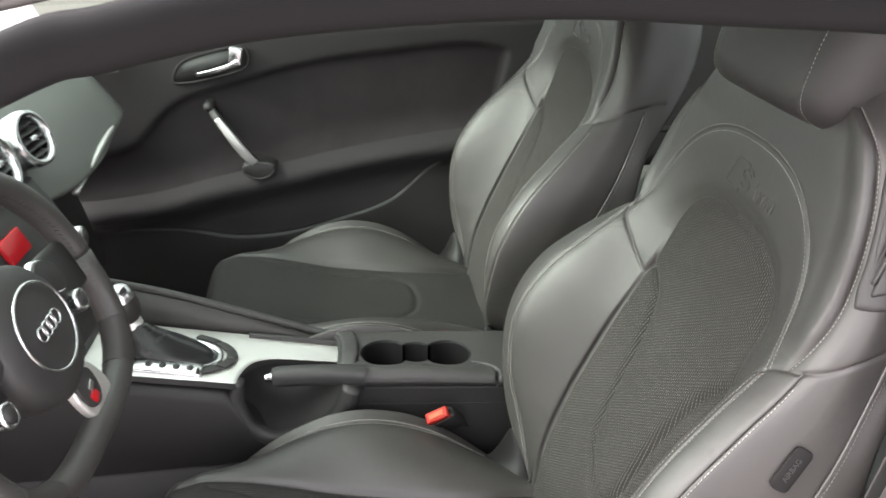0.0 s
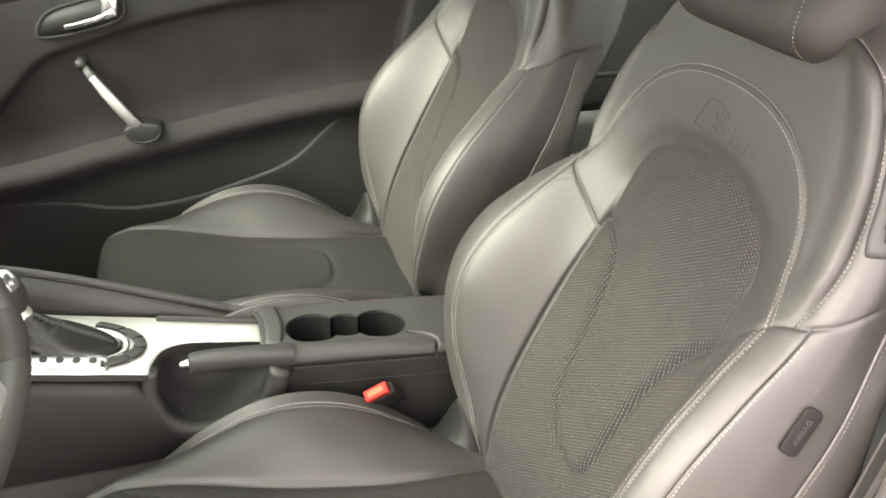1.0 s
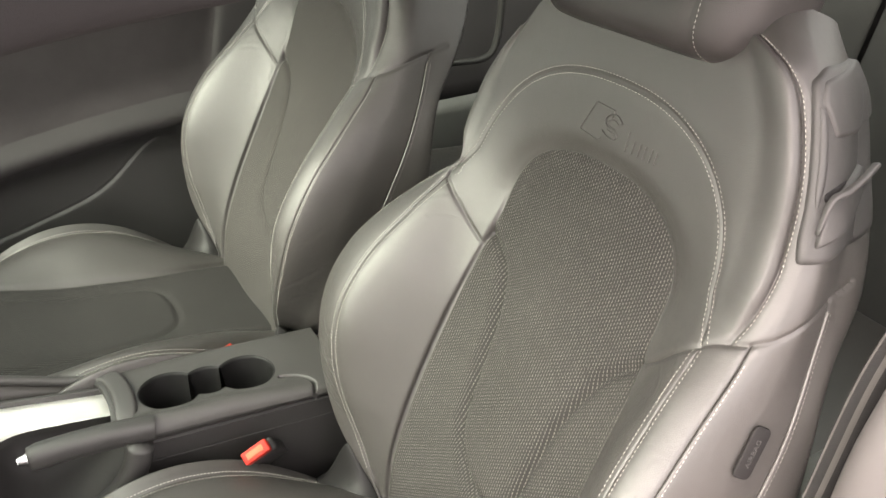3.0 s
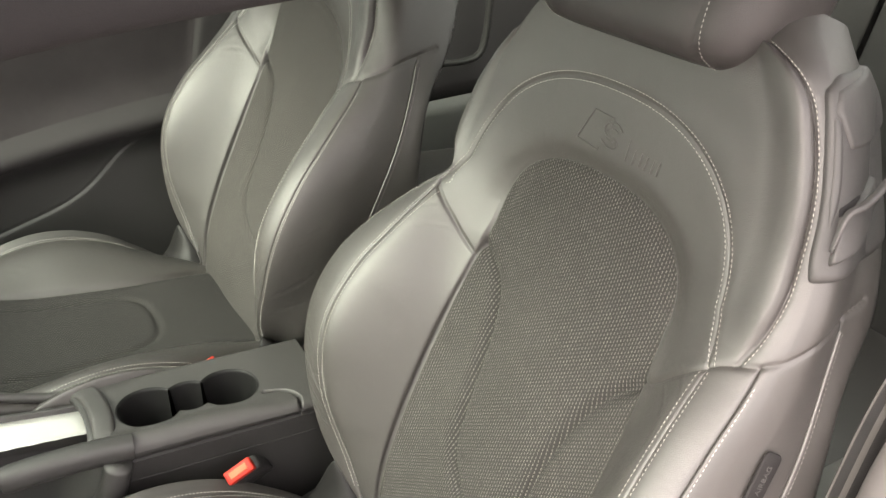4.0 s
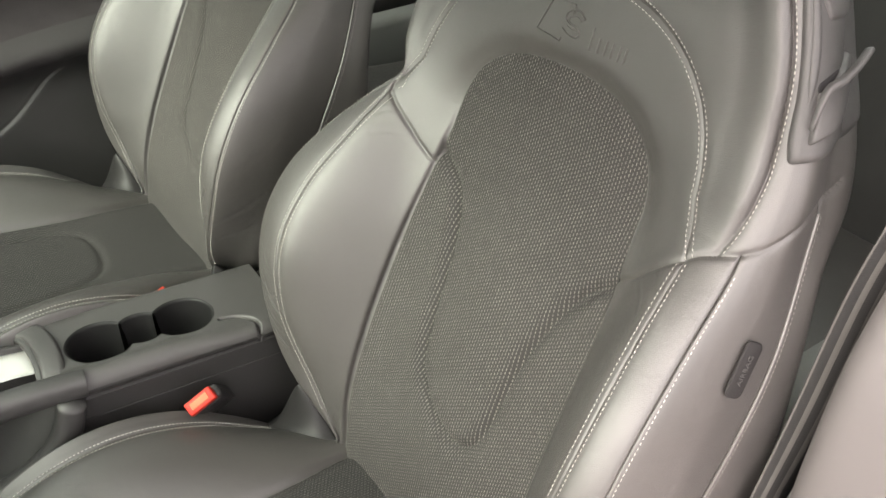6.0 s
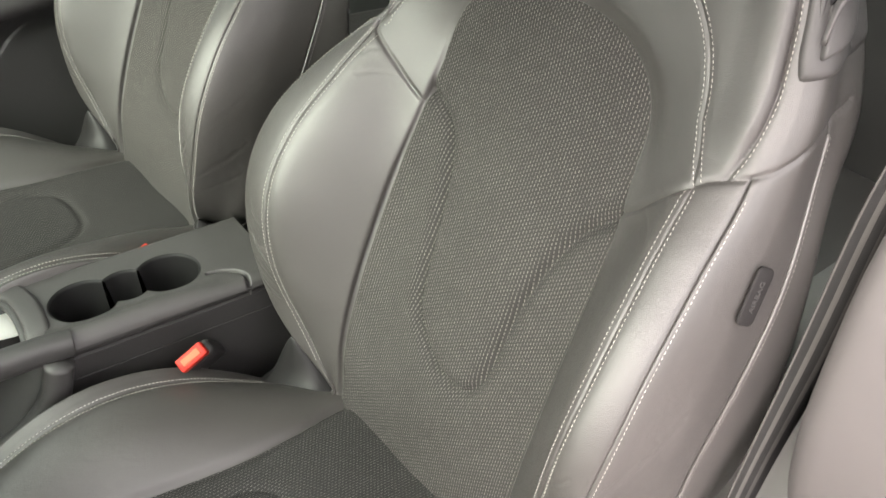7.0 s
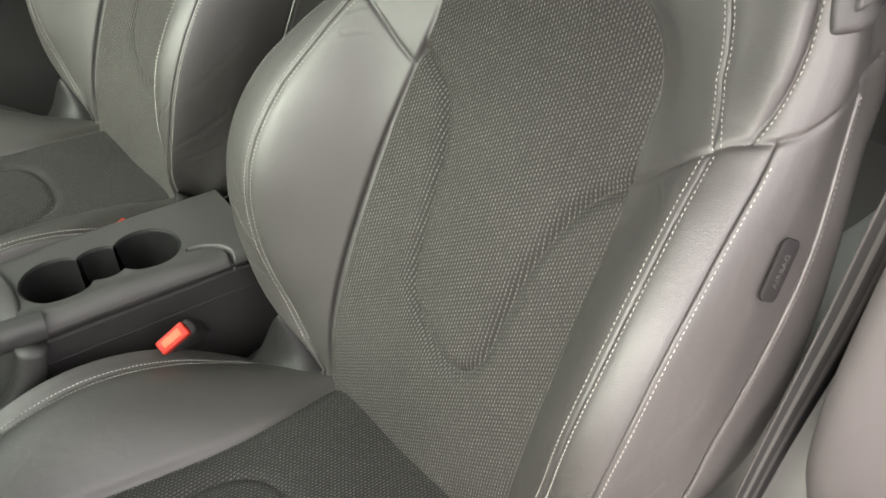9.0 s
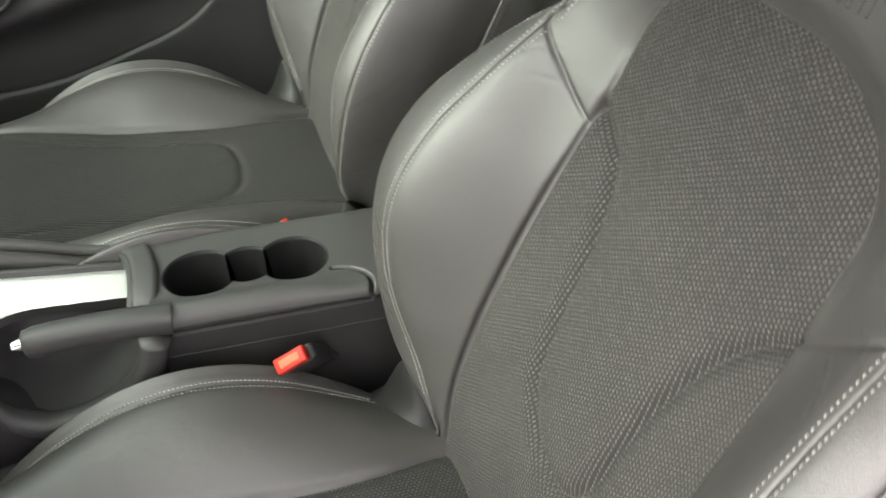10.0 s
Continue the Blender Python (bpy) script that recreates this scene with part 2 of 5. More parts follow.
def extrude_outline(outline, depth, m=None, bevel=0.0, seg=2):
    """A flat outline (x, y) given depth along z, with rounded rims, as a bmesh."""
    bm = bmesh.new()
    vs = [bm.verts.new((p[0], p[1], 0)) for p in outline]
    face = bm.faces.new(vs)
    r = bmesh.ops.extrude_face_region(bm, geom=[face])
    bmesh.ops.translate(bm, vec=(0, 0, depth), verts=[g for g in r["geom"] if isinstance(g, bmesh.types.BMVert)])
    bmesh.ops.recalc_face_normals(bm, faces=bm.faces[:])
    if bevel:
        rim = [e for e in bm.edges if abs(e.verts[0].co.z - e.verts[1].co.z) < 1e-6]
        bmesh.ops.bevel(bm, geom=rim, offset=bevel, segments=seg, affect="EDGES", profile=0.5)
    if m is not None:
        bmesh.ops.transform(bm, matrix=m, verts=bm.verts)
    return bm


def revolve(profile, n=32, m=None):
    """Turns a profile (radius, z) about z."""
    a = np.linspace(0, 2 * np.pi, n, endpoint=False)
    rows = [np.stack([r * np.cos(a), r * np.sin(a), np.full(n, z)], 1) for r, z in profile]
    v, f = loft(rows, caps=False)
    if m is not None:
        v = np.array([m @ Vector(p) for p in v])
    return v, f


def clip_mesh(v, tris, fields, uv=None):
    """Keeps the part of a triangle mesh where every field is above zero, cut cleanly along the zero lines."""
    data = [np.asarray(v, float)] + ([np.asarray(uv, float)] if uv is not None else [])
    data = np.hstack(data + [np.asarray(f, float)[:, None] for f in fields])
    tris = np.asarray(tris)
    width = 3 + (2 if uv is not None else 0)
    for k in range(len(fields)):
        c = width + k
        val = data[:, c]
        val[np.abs(val) < 1e-7] = 1e-7
        inside = val > 0
        cnt = inside[tris].sum(1)
        keep = [tris[cnt == 3]]
        extra, made, cache = [], [], {}

        def cut(i, j):
            key = (min(i, j), max(i, j))
            if key not in cache:
                s = val[i] / (val[i] - val[j])
                cache[key] = len(data) + len(made)
                made.append(data[i] + s * (data[j] - data[i]))
            return cache[key]

        for t in tris[(cnt == 1) | (cnt == 2)]:
            poly = []
            for a in range(3):
                i, j = t[a], t[(a + 1) % 3]
                if inside[i]:
                    poly.append(i)
                if inside[i] != inside[j]:
                    poly.append(cut(i, j))
            for a in range(1, len(poly) - 1):
                extra.append((poly[0], poly[a], poly[a + 1]))
        if made:
            made = np.array(made)
            made[:, c] = 1e-6
            data = np.vstack([data, made])
        tris = np.vstack([keep[0]] + ([np.array(extra)] if extra else []))
    used, inv = np.unique(tris, return_inverse=True)
    out = data[used]
    return out[:, :3], inv.reshape(-1, 3), (out[:, 3:5] if uv is not None else None)


def stitches(points, normals, length=0.0026, gap=0.0016, r=0.00027, side_tilt=0.0):
    """Short thread loops laid end to end along a line on a surface."""
    p, n = np.asarray(points, float), np.asarray(normals, float)
    seg = np.linalg.norm(np.diff(p, axis=0), axis=1)
    s = np.concatenate([[0], np.cumsum(seg)])
    pieces = []
    at = np.arange(0.002, s[-1] - length, length + gap)
    if len(at) == 0:
        return None
    for a in at:
        ends = [np.array([np.interp(a + k * length, s, p[:, c]) for c in range(3)]) for k in (0, 0.5, 1)]
        nn = np.array([np.interp(a + length / 2, s, n[:, c]) for c in range(3)])
        nn /= np.linalg.norm(nn)
        d = ends[2] - ends[0]
        d /= np.linalg.norm(d)
        b = np.cross(nn, d)
        rings = []
        for k, (e, lift, rad) in enumerate(((ends[0], -0.0005, 0.5), (ends[0] * 0.75 + ends[2] * 0.25, 0.0002, 1.0), (ends[0] * 0.25 + ends[2] * 0.75, 0.0002, 1.0), (ends[2], -0.0005, 0.5))):
            c = e + nn * lift + b * side_tilt * (k - 1.5) / 1.5
            rings.append([c + r * rad * (math.cos(x) * nn + 1.25 * math.sin(x) * b) for x in np.linspace(0, 2 * np.pi, 6, endpoint=False)])
        pieces.append(loft(rings))
    return join(*pieces)

# ---- car seats ----
TILT = 25.0
BACK_V = [0.0, 0.05, 0.13, 0.20, 0.28, 0.35, 0.415, 0.48, 0.56, 0.62, 0.665]
BACK_KEYS = {
    "w0": [-0.012, -0.004, 0.0, 0.0, -0.002, -0.004, -0.004, 0.006, 0.024, 0.030, 0.010],
    "u1": [0.131, 0.133, 0.134, 0.134, 0.132, 0.126, 0.117, 0.110, 0.095, 0.075, 0.05],
    "w1": [-0.012, 0.0, 0.005, 0.004, 0.0, -0.004, -0.004, 0.008, 0.025, 0.031, 0.010],
    "u2": [0.137, 0.168, 0.200, 0.210, 0.209, 0.199, 0.189, 0.178, 0.160, 0.125, 0.085],
    "w2": [-0.008, 0.018, 0.068, 0.089, 0.079, 0.050, 0.020, 0.016, 0.027, 0.033, 0.010],
    "u3": [0.144, 0.190, 0.231, 0.242, 0.241, 0.233, 0.226, 0.214, 0.198, 0.165, 0.115],
    "w3": [-0.015, 0.030, 0.066, 0.079, 0.070, 0.043, 0.018, 0.010, 0.021, 0.029, 0.010],
    "u4": [0.155, 0.205, 0.242, 0.252, 0.253, 0.249, 0.246, 0.242, 0.219, 0.187, 0.138],
    "w4": [-0.035, 0.000, 0.018, 0.024, 0.020, 0.006, -0.007, -0.009, -0.012, -0.008, -0.03],
    "u5": [0.170, 0.218, 0.249, 0.251, 0.2535, 0.254, 0.2515, 0.245, 0.216, 0.180, 0.128],
    "w5": [-0.040, -0.037, -0.034, -0.031, -0.034, -0.040, -0.043, -0.045, -0.064, -0.066, -0.070],
    "u6": [0.199, 0.216, 0.242, 0.251, 0.256, 0.258, 0.257, 0.249, 0.212, 0.168, 0.110],
    "w6": [-0.180, -0.171, -0.145, -0.122, -0.095, -0.075, -0.068, -0.085, -0.105, -0.104, -0.092],
    "w7": [-0.205, -0.202, -0.188, -0.174, -0.160, -0.148, -0.138, -0.132, -0.124, -0.112, -0.094],
}
SEAM_Q = [0.0, 1.0, 1.5, 2.0, 3.0, 3.6, 4.0, 5.0, 7.0]
SEAM_V = [0.335, 0.347, 0.376, 0.399, 0.419, 0.432, 0.443, 0.468, 0.53]


def side_q(v):
    """Where the seam on the side of the shoulder runs: it curls forward at both ends."""
    k = np.clip((0.480 - v) / 0.070, 0, 1)
    return 3.0 - 0.48 * k ** 1.6 - 0.67 * np.clip((v - 0.59) / 0.04, 0, 1.6) ** 3


LEVER_SIDE = {"out": -1}
# short creases in worn leather: across (q times 0.042 m) and up, both ends, depth
WRINKLES = [(0.088, 0.128, 0.108, 0.158, 0.0011), (0.094, 0.112, 0.118, 0.126, 0.0010), (0.090, 0.172, 0.104, 0.185, 0.0007), (0.104, 0.150, 0.122, 0.172, 0.0008), (0.096, 0.092, 0.114, 0.101, 0.0010), (0.088, 0.148, 0.100, 0.142, 0.0007), (0.130, 0.110, 0.175, 0.170, 0.0007), (0.140, 0.090, 0.190, 0.140, 0.0006), (0.132, 0.175, 0.170, 0.245, 0.0005), (0.066, 0.385, 0.078, 0.372, 0.0004), (0.060, 0.362, 0.072, 0.352, 0.0004)]


def cloth_field(u, v):
    """How far a point of the seat back lies inside the cloth panel, in metres."""
    a = np.abs(u)
    low = smooth_table([0, 0.09, 0.2, 0.32, 0.39], [0.131, 0.134, 0.134, 0.129, 0.121], v) - a
    r = ((a / 0.121) ** 2.5 + (np.maximum(v - 0.39, 0) / 0.095) ** 2.5) ** (1 / 2.5)
    return np.where(v > 0.39, 0.121 * (1 - r), low)


def yoke_width(v):
    return 0.190 - 0.016 * np.clip((v - 0.40) / 0.040, 0, 1)


def yoke_field(u, v):
    r = ((np.abs(u) / yoke_width(v)) ** 2.4 + (np.maximum(v - 0.40, 0) / 0.162) ** 2.4) ** (1 / 2.4)
    return 0.17 * (1 - r)


def u_field(u, v):
    """The stitched channel like a long U in the cloth: distance from its line."""
    return line_distance(u, v, U_LINE)


def dent(d, depth, width):
    return -depth * np.exp(-((d / width) ** 2))


def back_raw(q, v):
    """The seat back without seams: q runs across (0 centre, 1 cloth edge, 2 crest, 3 side seam, 5 piping, 7 centre of the rear), v up."""
    side = np.where(q < 0, -1.0, 1.0)
    a = np.abs(q)
    t = {k: smooth_table(BACK_V, x, v) for k, x in BACK_KEYS.items()}
    zero = np.zeros_like(v)
    us = [-t["u1"], zero, t["u1"], t["u2"], t["u3"], t["u4"], t["u5"], t["u6"], zero, -t["u6"]]
    ws = [t["w1"], t["w0"], t["w1"], t["w2"], t["w3"], t["w4"], t["w5"], t["w6"], t["w7"], t["w6"]]
    us, ws = np.stack(us), np.stack(ws)
    i = np.minimum(a.astype(int), 6)
    f = a - i
    j = np.arange(len(v))

    def cr(k):
        p0, p1, p2, p3 = (k[i + n, j] for n in range(4))
        return 0.5 * (2 * p1 + (p2 - p0) * f + (2 * p0 - 5 * p1 + 4 * p2 - p3) * f**2 + (3 * p1 - p0 - 3 * p2 + p3) * f**3)

    u, w = cr(us), cr(ws)
    k = np.where((a > 2) & (a < 3), 0.8, 0.0) * np.clip((0.47 - v) / 0.05, 0, 1)
    k = np.where((a > 5) & (a < 6), 0.9, k)
    u = u * (1 - k) + k * (us[i + 1, j] * (1 - f) + us[i + 2, j] * f)
    w = w * (1 - k) + k * (ws[i + 1, j] * (1 - f) + ws[i + 2, j] * f)
    low = np.clip((smooth_table(SEAM_Q, SEAM_V, a) - v) / 0.11, 0, 1)
    low = low * low * (3 - 2 * low)
    puff = np.where((a > 1) & (a < 2), np.sin(np.pi * np.clip(a - 1, 0, 1) ** 0.75), 0) * np.where(side * LEVER_SIDE["out"] < 0, 0.010, 0.011) * (1.0 if LEVER_SIDE["out"] < 0 else 0.55) * low * np.clip((t["u2"] - t["u1"]) / 0.06, 0, 1)
    puff2 = np.where((a > 2) & (a < 3), np.sin(np.pi * np.clip(a - 2, 0, 1)) * 0.0012, 0)
    u = u - puff * 0.6 + puff2 * 0.4
    w = w + puff * 0.8 + puff2
    w = w + np.where(side * LEVER_SIDE["out"] < 0, 0.003, 0.0) * np.clip(a - 2, 0, 1) * np.clip((4.2 - a) / 1.2, 0, 1) * np.clip((0.42 - v) / 0.08, 0, 1)
    if LEVER_SIDE["out"] < 0:
        slim = smooth_table([0.0, 0.36, 0.39, 0.42, 0.45, 0.48, 0.51, 0.54, 0.57, 0.60, 0.63, 0.70], [0.0, 0.002, 0.018, 0.036, 0.019, 0.010, 0.012, 0.025, 0.038, 0.052, 0.063, 0.072], v) * np.clip(a - 1.9, 0, 1)
        trim = smooth_table([0.0, 0.36, 0.42, 0.48, 0.51, 0.54, 0.57, 0.60, 0.63, 0.70], [0.0, 0.0, 0.010, 0.018, 0.023, 0.028, 0.031, 0.029, 0.020, 0.008], v) * np.clip((a - 3.4) / 1.8, 0, 1)
        u = u - np.where(side > 0, slim, trim)
        return side * u, w
    return side * u, w


def seat_lean(v):
    """The passenger's backrest leans a little towards its door."""
    k = 0.0 if LEVER_SIDE["out"] < 0 else 1.0
    return k * smooth_table([0.0, 0.38, 0.42, 0.45, 0.48, 0.51, 0.54, 0.58, 0.70], [0.0, 0.0, 0.008, 0.015, 0.021, 0.027, 0.033, 0.038, 0.046], v)


def back_surface(q, v):
    q, v = np.asarray(q, float).ravel(), np.asarray(v, float).ravel()

    def place(qq, vv):
        u, w = back_raw(qq, vv)
        return np.stack([u + seat_lean(vv), vv, w], 1)

    p = place(q, v)
    e = 1e-3
    n = np.cross(place(q + e, v) - place(q - e, v), place(q, v + e) - place(q, v - e))
    n /= np.linalg.norm(n, axis=1)[:, None] + 1e-12
    a, u = np.abs(q), p[:, 0] - seat_lean(v)
    fv = v - smooth_table(SEAM_Q, SEAM_V, a)
    cloth = cloth_field(u, v)
    front = (a < 2.6) * 1.0
    d = np.zeros(len(v))
    upper = np.clip((v - 0.37) / 0.04, 0, 1)
    d += (dent(cloth, 0.0030, 0.0060) + dent(cloth, 0.0016, 0.0018)) * np.clip((cloth + 0.0035) / 0.0035, 0, 1) * (a < 2) * (1 - upper)
    d += (dent(cloth, 0.0052, 0.0150) + dent(cloth, 0.0010, 0.0020)) * (a < 2.4) * upper
    d -= 0.0015 * np.clip(cloth / 0.01, 0, 1) * (a < 2)
    d += (dent(fv, 0.0005, 0.0060) + dent(fv, 0.0018, 0.0023)) * (cloth < 0.0) * (a < 5.6)
    low, high = 1 / (1 + np.exp(np.clip(fv / 0.0012, -40, 40))), 1 / (1 + np.exp(np.clip(-fv / 0.0012, -40, 40)))
    ru = [smooth_table(BACK_V, BACK_KEYS[k], v) for k in ("u2", "u3")]
    d += (dent((a - 2) * 0.045, 0.0010, 0.0055) + dent((a - 2) * 0.045, 0.0012, 0.0010)) * low * (a > 1.3)
    d += (dent((a - 3) * 0.045, 0.0010, 0.0040) + dent((a - 3) * 0.045, 0.0016, 0.0012)) * low * (a > 2.3)
    sq = (a - side_q(v)) * 0.045
    ramp = np.clip((sq + 0.044) / 0.036, 0, 1)
    d += 0.0048 * ramp * ramp * (3 - 2 * ramp) * np.clip(-sq / 0.009, 0, 1) ** 0.6 * (sq < 0) * high * np.clip((v - 0.42) / 0.03, 0, 1)
    d += (dent(sq, 0.0012, 0.0050) + dent(sq, 0.0013, 0.0020)) * high * (a > 2.0)
    d += dent((a - 5) * 0.05, 0.0012, 0.0030) * low
    yd = yoke_field(u, v)
    d += (dent(yd, 0.0007, 0.0050) + dent(yd, 0.0010, 0.0014)) * high * front * (a < 3)
    ud = u_field(u, v)
    d += (dent(ud, 0.0056, 0.0080) + dent(ud, 0.0028, 0.0032)) * (cloth > 0)
    for x0, v0, x1, v1, depth in WRINKLES:
        crease = line_distance(a * 0.042, v, [(x0, v0), ((x0 + x1) / 2 + 0.003, (v0 + v1) / 2), (x1, v1)])
        d += dent(crease, depth, 0.0022) - dent(crease, depth * 0.5, 0.006)
    p = p + n * d[:, None]
    return p, n


def to_seat(p):
    """From the seat back's own frame (across, up, out) to the seat's."""
    c, s = math.cos(radians(TILT)), math.sin(radians(TILT))
    return np.stack([p[:, 1] * s - p[:, 2] * c, p[:, 0], p[:, 1] * c + p[:, 2] * s], 1)


CUSH_F = [-0.06, 0.0, 0.06, 0.12, 0.19, 0.26, 0.33, 0.40, 0.45, 0.49, 0.51]
CUSH_KEYS = {
    "h0": [-0.024, -0.010, 0.002, 0.010, 0.018, 0.026, 0.042, 0.056, 0.056, 0.030, -0.030],
    "u1": [0.118, 0.116, 0.106, 0.104, 0.112, 0.124, 0.134, 0.140, 0.142, 0.140, 0.138],
    "h1": [-0.024, -0.010, 0.004, 0.012, 0.020, 0.028, 0.044, 0.058, 0.058, 0.030, -0.030],
    "u2": [0.200, 0.205, 0.214, 0.220, 0.224, 0.226, 0.227, 0.226, 0.222, 0.214, 0.206],
    "h2": [-0.070, -0.042, -0.002, 0.036, 0.061, 0.062, 0.040, 0.000, -0.035, -0.070, -0.095],
    "u3": [0.225, 0.230, 0.238, 0.244, 0.248, 0.250, 0.250, 0.248, 0.242, 0.232, 0.222],
    "h3": [-0.110, -0.080, -0.020, 0.026, 0.052, 0.053, 0.030, -0.012, -0.050, -0.085, -0.110],
    "u4": [0.235, 0.240, 0.250, 0.258, 0.262, 0.264, 0.262, 0.256, 0.248, 0.238, 0.228],
    "h4": [-0.190, -0.180, -0.150, -0.120, -0.100, -0.100, -0.110, -0.130, -0.150, -0.165, -0.170],
}


def cushion_surface(q, f):
    q, f = np.asarray(q, float).ravel(), np.asarray(f, float).ravel()

    def place(q, f):
        side, a = np.where(q < 0, -1.0, 1.0), np.abs(q)
        t = {k: smooth_table(CUSH_F, x, f) for k, x in CUSH_KEYS.items()}
        zero = np.zeros_like(f)
        us = np.stack([-t["u1"], zero, t["u1"], t["u2"], t["u3"], t["u4"], 1.02 * t["u4"]])
        hs = np.stack([t["h1"], t["h0"], t["h1"], t["h2"], t["h3"], t["h4"], t["h4"] - 0.1])
        i = np.minimum(a.astype(int), 3)
        s, j = a - i, np.arange(len(f))

        def cr(k):
            p0, p1, p2, p3 = (k[i + n, j] for n in range(4))
            return 0.5 * (2 * p1 + (p2 - p0) * s + (2 * p0 - 5 * p1 + 4 * p2 - p3) * s**2 + (3 * p1 - p0 - 3 * p2 + p3) * s**3)

        puff = np.where((a > 1) & (a < 2), np.sin(np.pi * np.clip(a - 1, 0, 1)), 0) * 0.014
        inner = np.where((side < 0) & (LEVER_SIDE["out"] > 0), 1.0, 0.0) * np.clip(a - 1, 0, 1)
        return np.stack([-f, side * (cr(us) - puff * 0.3 - 0.030 * inner), cr(hs) + puff + 0.008 * inner], 1)

    p, e = place(q, f), 1e-3
    n = np.cross(place(q, f + e) - place(q, f - e), place(q + e, f) - place(q - e, f))
    n /= np.linalg.norm(n, axis=1)[:, None] + 1e-12
    n *= np.sign(n[:, 2:3] + 1e-9) * np.where(np.abs(q) > 3, 1, 1)[:, None]
    a = np.abs(q)
    d = dent((a - 1) * 0.10, 0.004, 0.006) + dent((a - 2) * 0.05, 0.0022, 0.0032) * (a > 1.4)
    line = line_distance(np.abs(p[:, 1]), f, CUSH_LINE)
    d += (dent(line, 0.003, 0.006) + dent(line, 0.0014, 0.0014)) * (a < 1) * (f < 0.43)
    return p + n * d[:, None], n


def surface_parts(surface, qs, vs, panels, root, to_root, weave=False):
    """Cuts one sculpted surface into its sewn panels."""
    qq, vv = np.meshgrid(qs, vs)
    q, v = qq.ravel(), vv.ravel()
    p, _ = surface(q, v)
    rows, cols = qq.shape
    i = np.arange(rows * cols).reshape(rows, cols)
    a, b, c, d = i[:-1, :-1].ravel(), i[:-1, 1:].ravel(), i[1:, 1:].ravel(), i[1:, :-1].ravel()
    tris = np.vstack([np.stack([a, b, c], 1), np.stack([a, c, d], 1)])
    world_p = to_root(p)
    uv = np.stack([p[:, 0] if not weave else p[:, 1], v], 1)
    for name, material, fields, label in panels:
        cv, cf, cuv = clip_mesh(world_p, tris, [f(q, v, p) for f in fields], uv)
        if len(cf):
            part(name, (cv, cf, cuv), material, root, label)


def seam_line(surface, q, v, shift, to_root, lift=0.0004):
    """Points and normals along a line on the surface, moved sideways on it by shift metres."""
    q, v, e = np.asarray(q, float), np.asarray(v, float), 2e-3
    p, n = surface(q, v)
    t = np.gradient(p, axis=0)
    t /= np.linalg.norm(t, axis=1)[:, None] + 1e-12
    aim = np.cross(n, t) * shift
    g = 0.06
    dq = (surface(q + g, v)[0] - surface(q - g, v)[0]) / (2 * g)
    dv = (surface(q, v + e)[0] - surface(q, v - e)[0]) / (2 * e)
    a11, a12, a22 = (dq * dq).sum(1), (dq * dv).sum(1), (dv * dv).sum(1)
    b1, b2 = (dq * aim).sum(1), (dv * aim).sum(1)
    det = a11 * a22 - a12 * a12 + 1e-12
    q2 = q + np.clip((b1 * a22 - b2 * a12) / det, -0.3, 0.3)
    v2 = v + np.clip((a11 * b2 - a12 * b1) / det, -0.008, 0.008)
    p, n = surface(q2, v2)
    w, tip = to_root(p), to_root(p + n)
    n = tip - w
    n = n / np.linalg.norm(n, axis=1)[:, None]
    return w + n * lift, n


def line_distance(u, v, line):
    """Distance of points in a plane from a polyline."""
    best = np.full(len(u), 9.0)
    for (ax, ay), (bx, by) in zip(line[:-1], line[1:]):
        dx, dy = bx - ax, by - ay
        s = np.clip(((u - ax) * dx + (v - ay) * dy) / (dx * dx + dy * dy + 1e-12), 0, 1)
        best = np.minimum(best, np.hypot(u - ax - s * dx, v - ay - s * dy))
    return best


U_LINE = spline([(0.125, 0.362), (0.098, 0.345), (0.081, 0.3225), (0.069, 0.28), (0.062, 0.22), (0.053, 0.165), (0.034, 0.140), (0.010, 0.123), (-0.020, 0.114), (-0.044, 0.121), (-0.057, 0.150), (-0.063, 0.215), (-0.073, 0.26), (-0.089, 0.302), (-0.108, 0.328), (-0.132, 0.347)], 70)
CUSH_LINE = spline([(0.0, 0.105), (0.045, 0.112), (0.070, 0.135), (0.080, 0.18), (0.088, 0.25), (0.10, 0.33), (0.125, 0.42)], 40)


SIDE_SHIFT = -0.0030


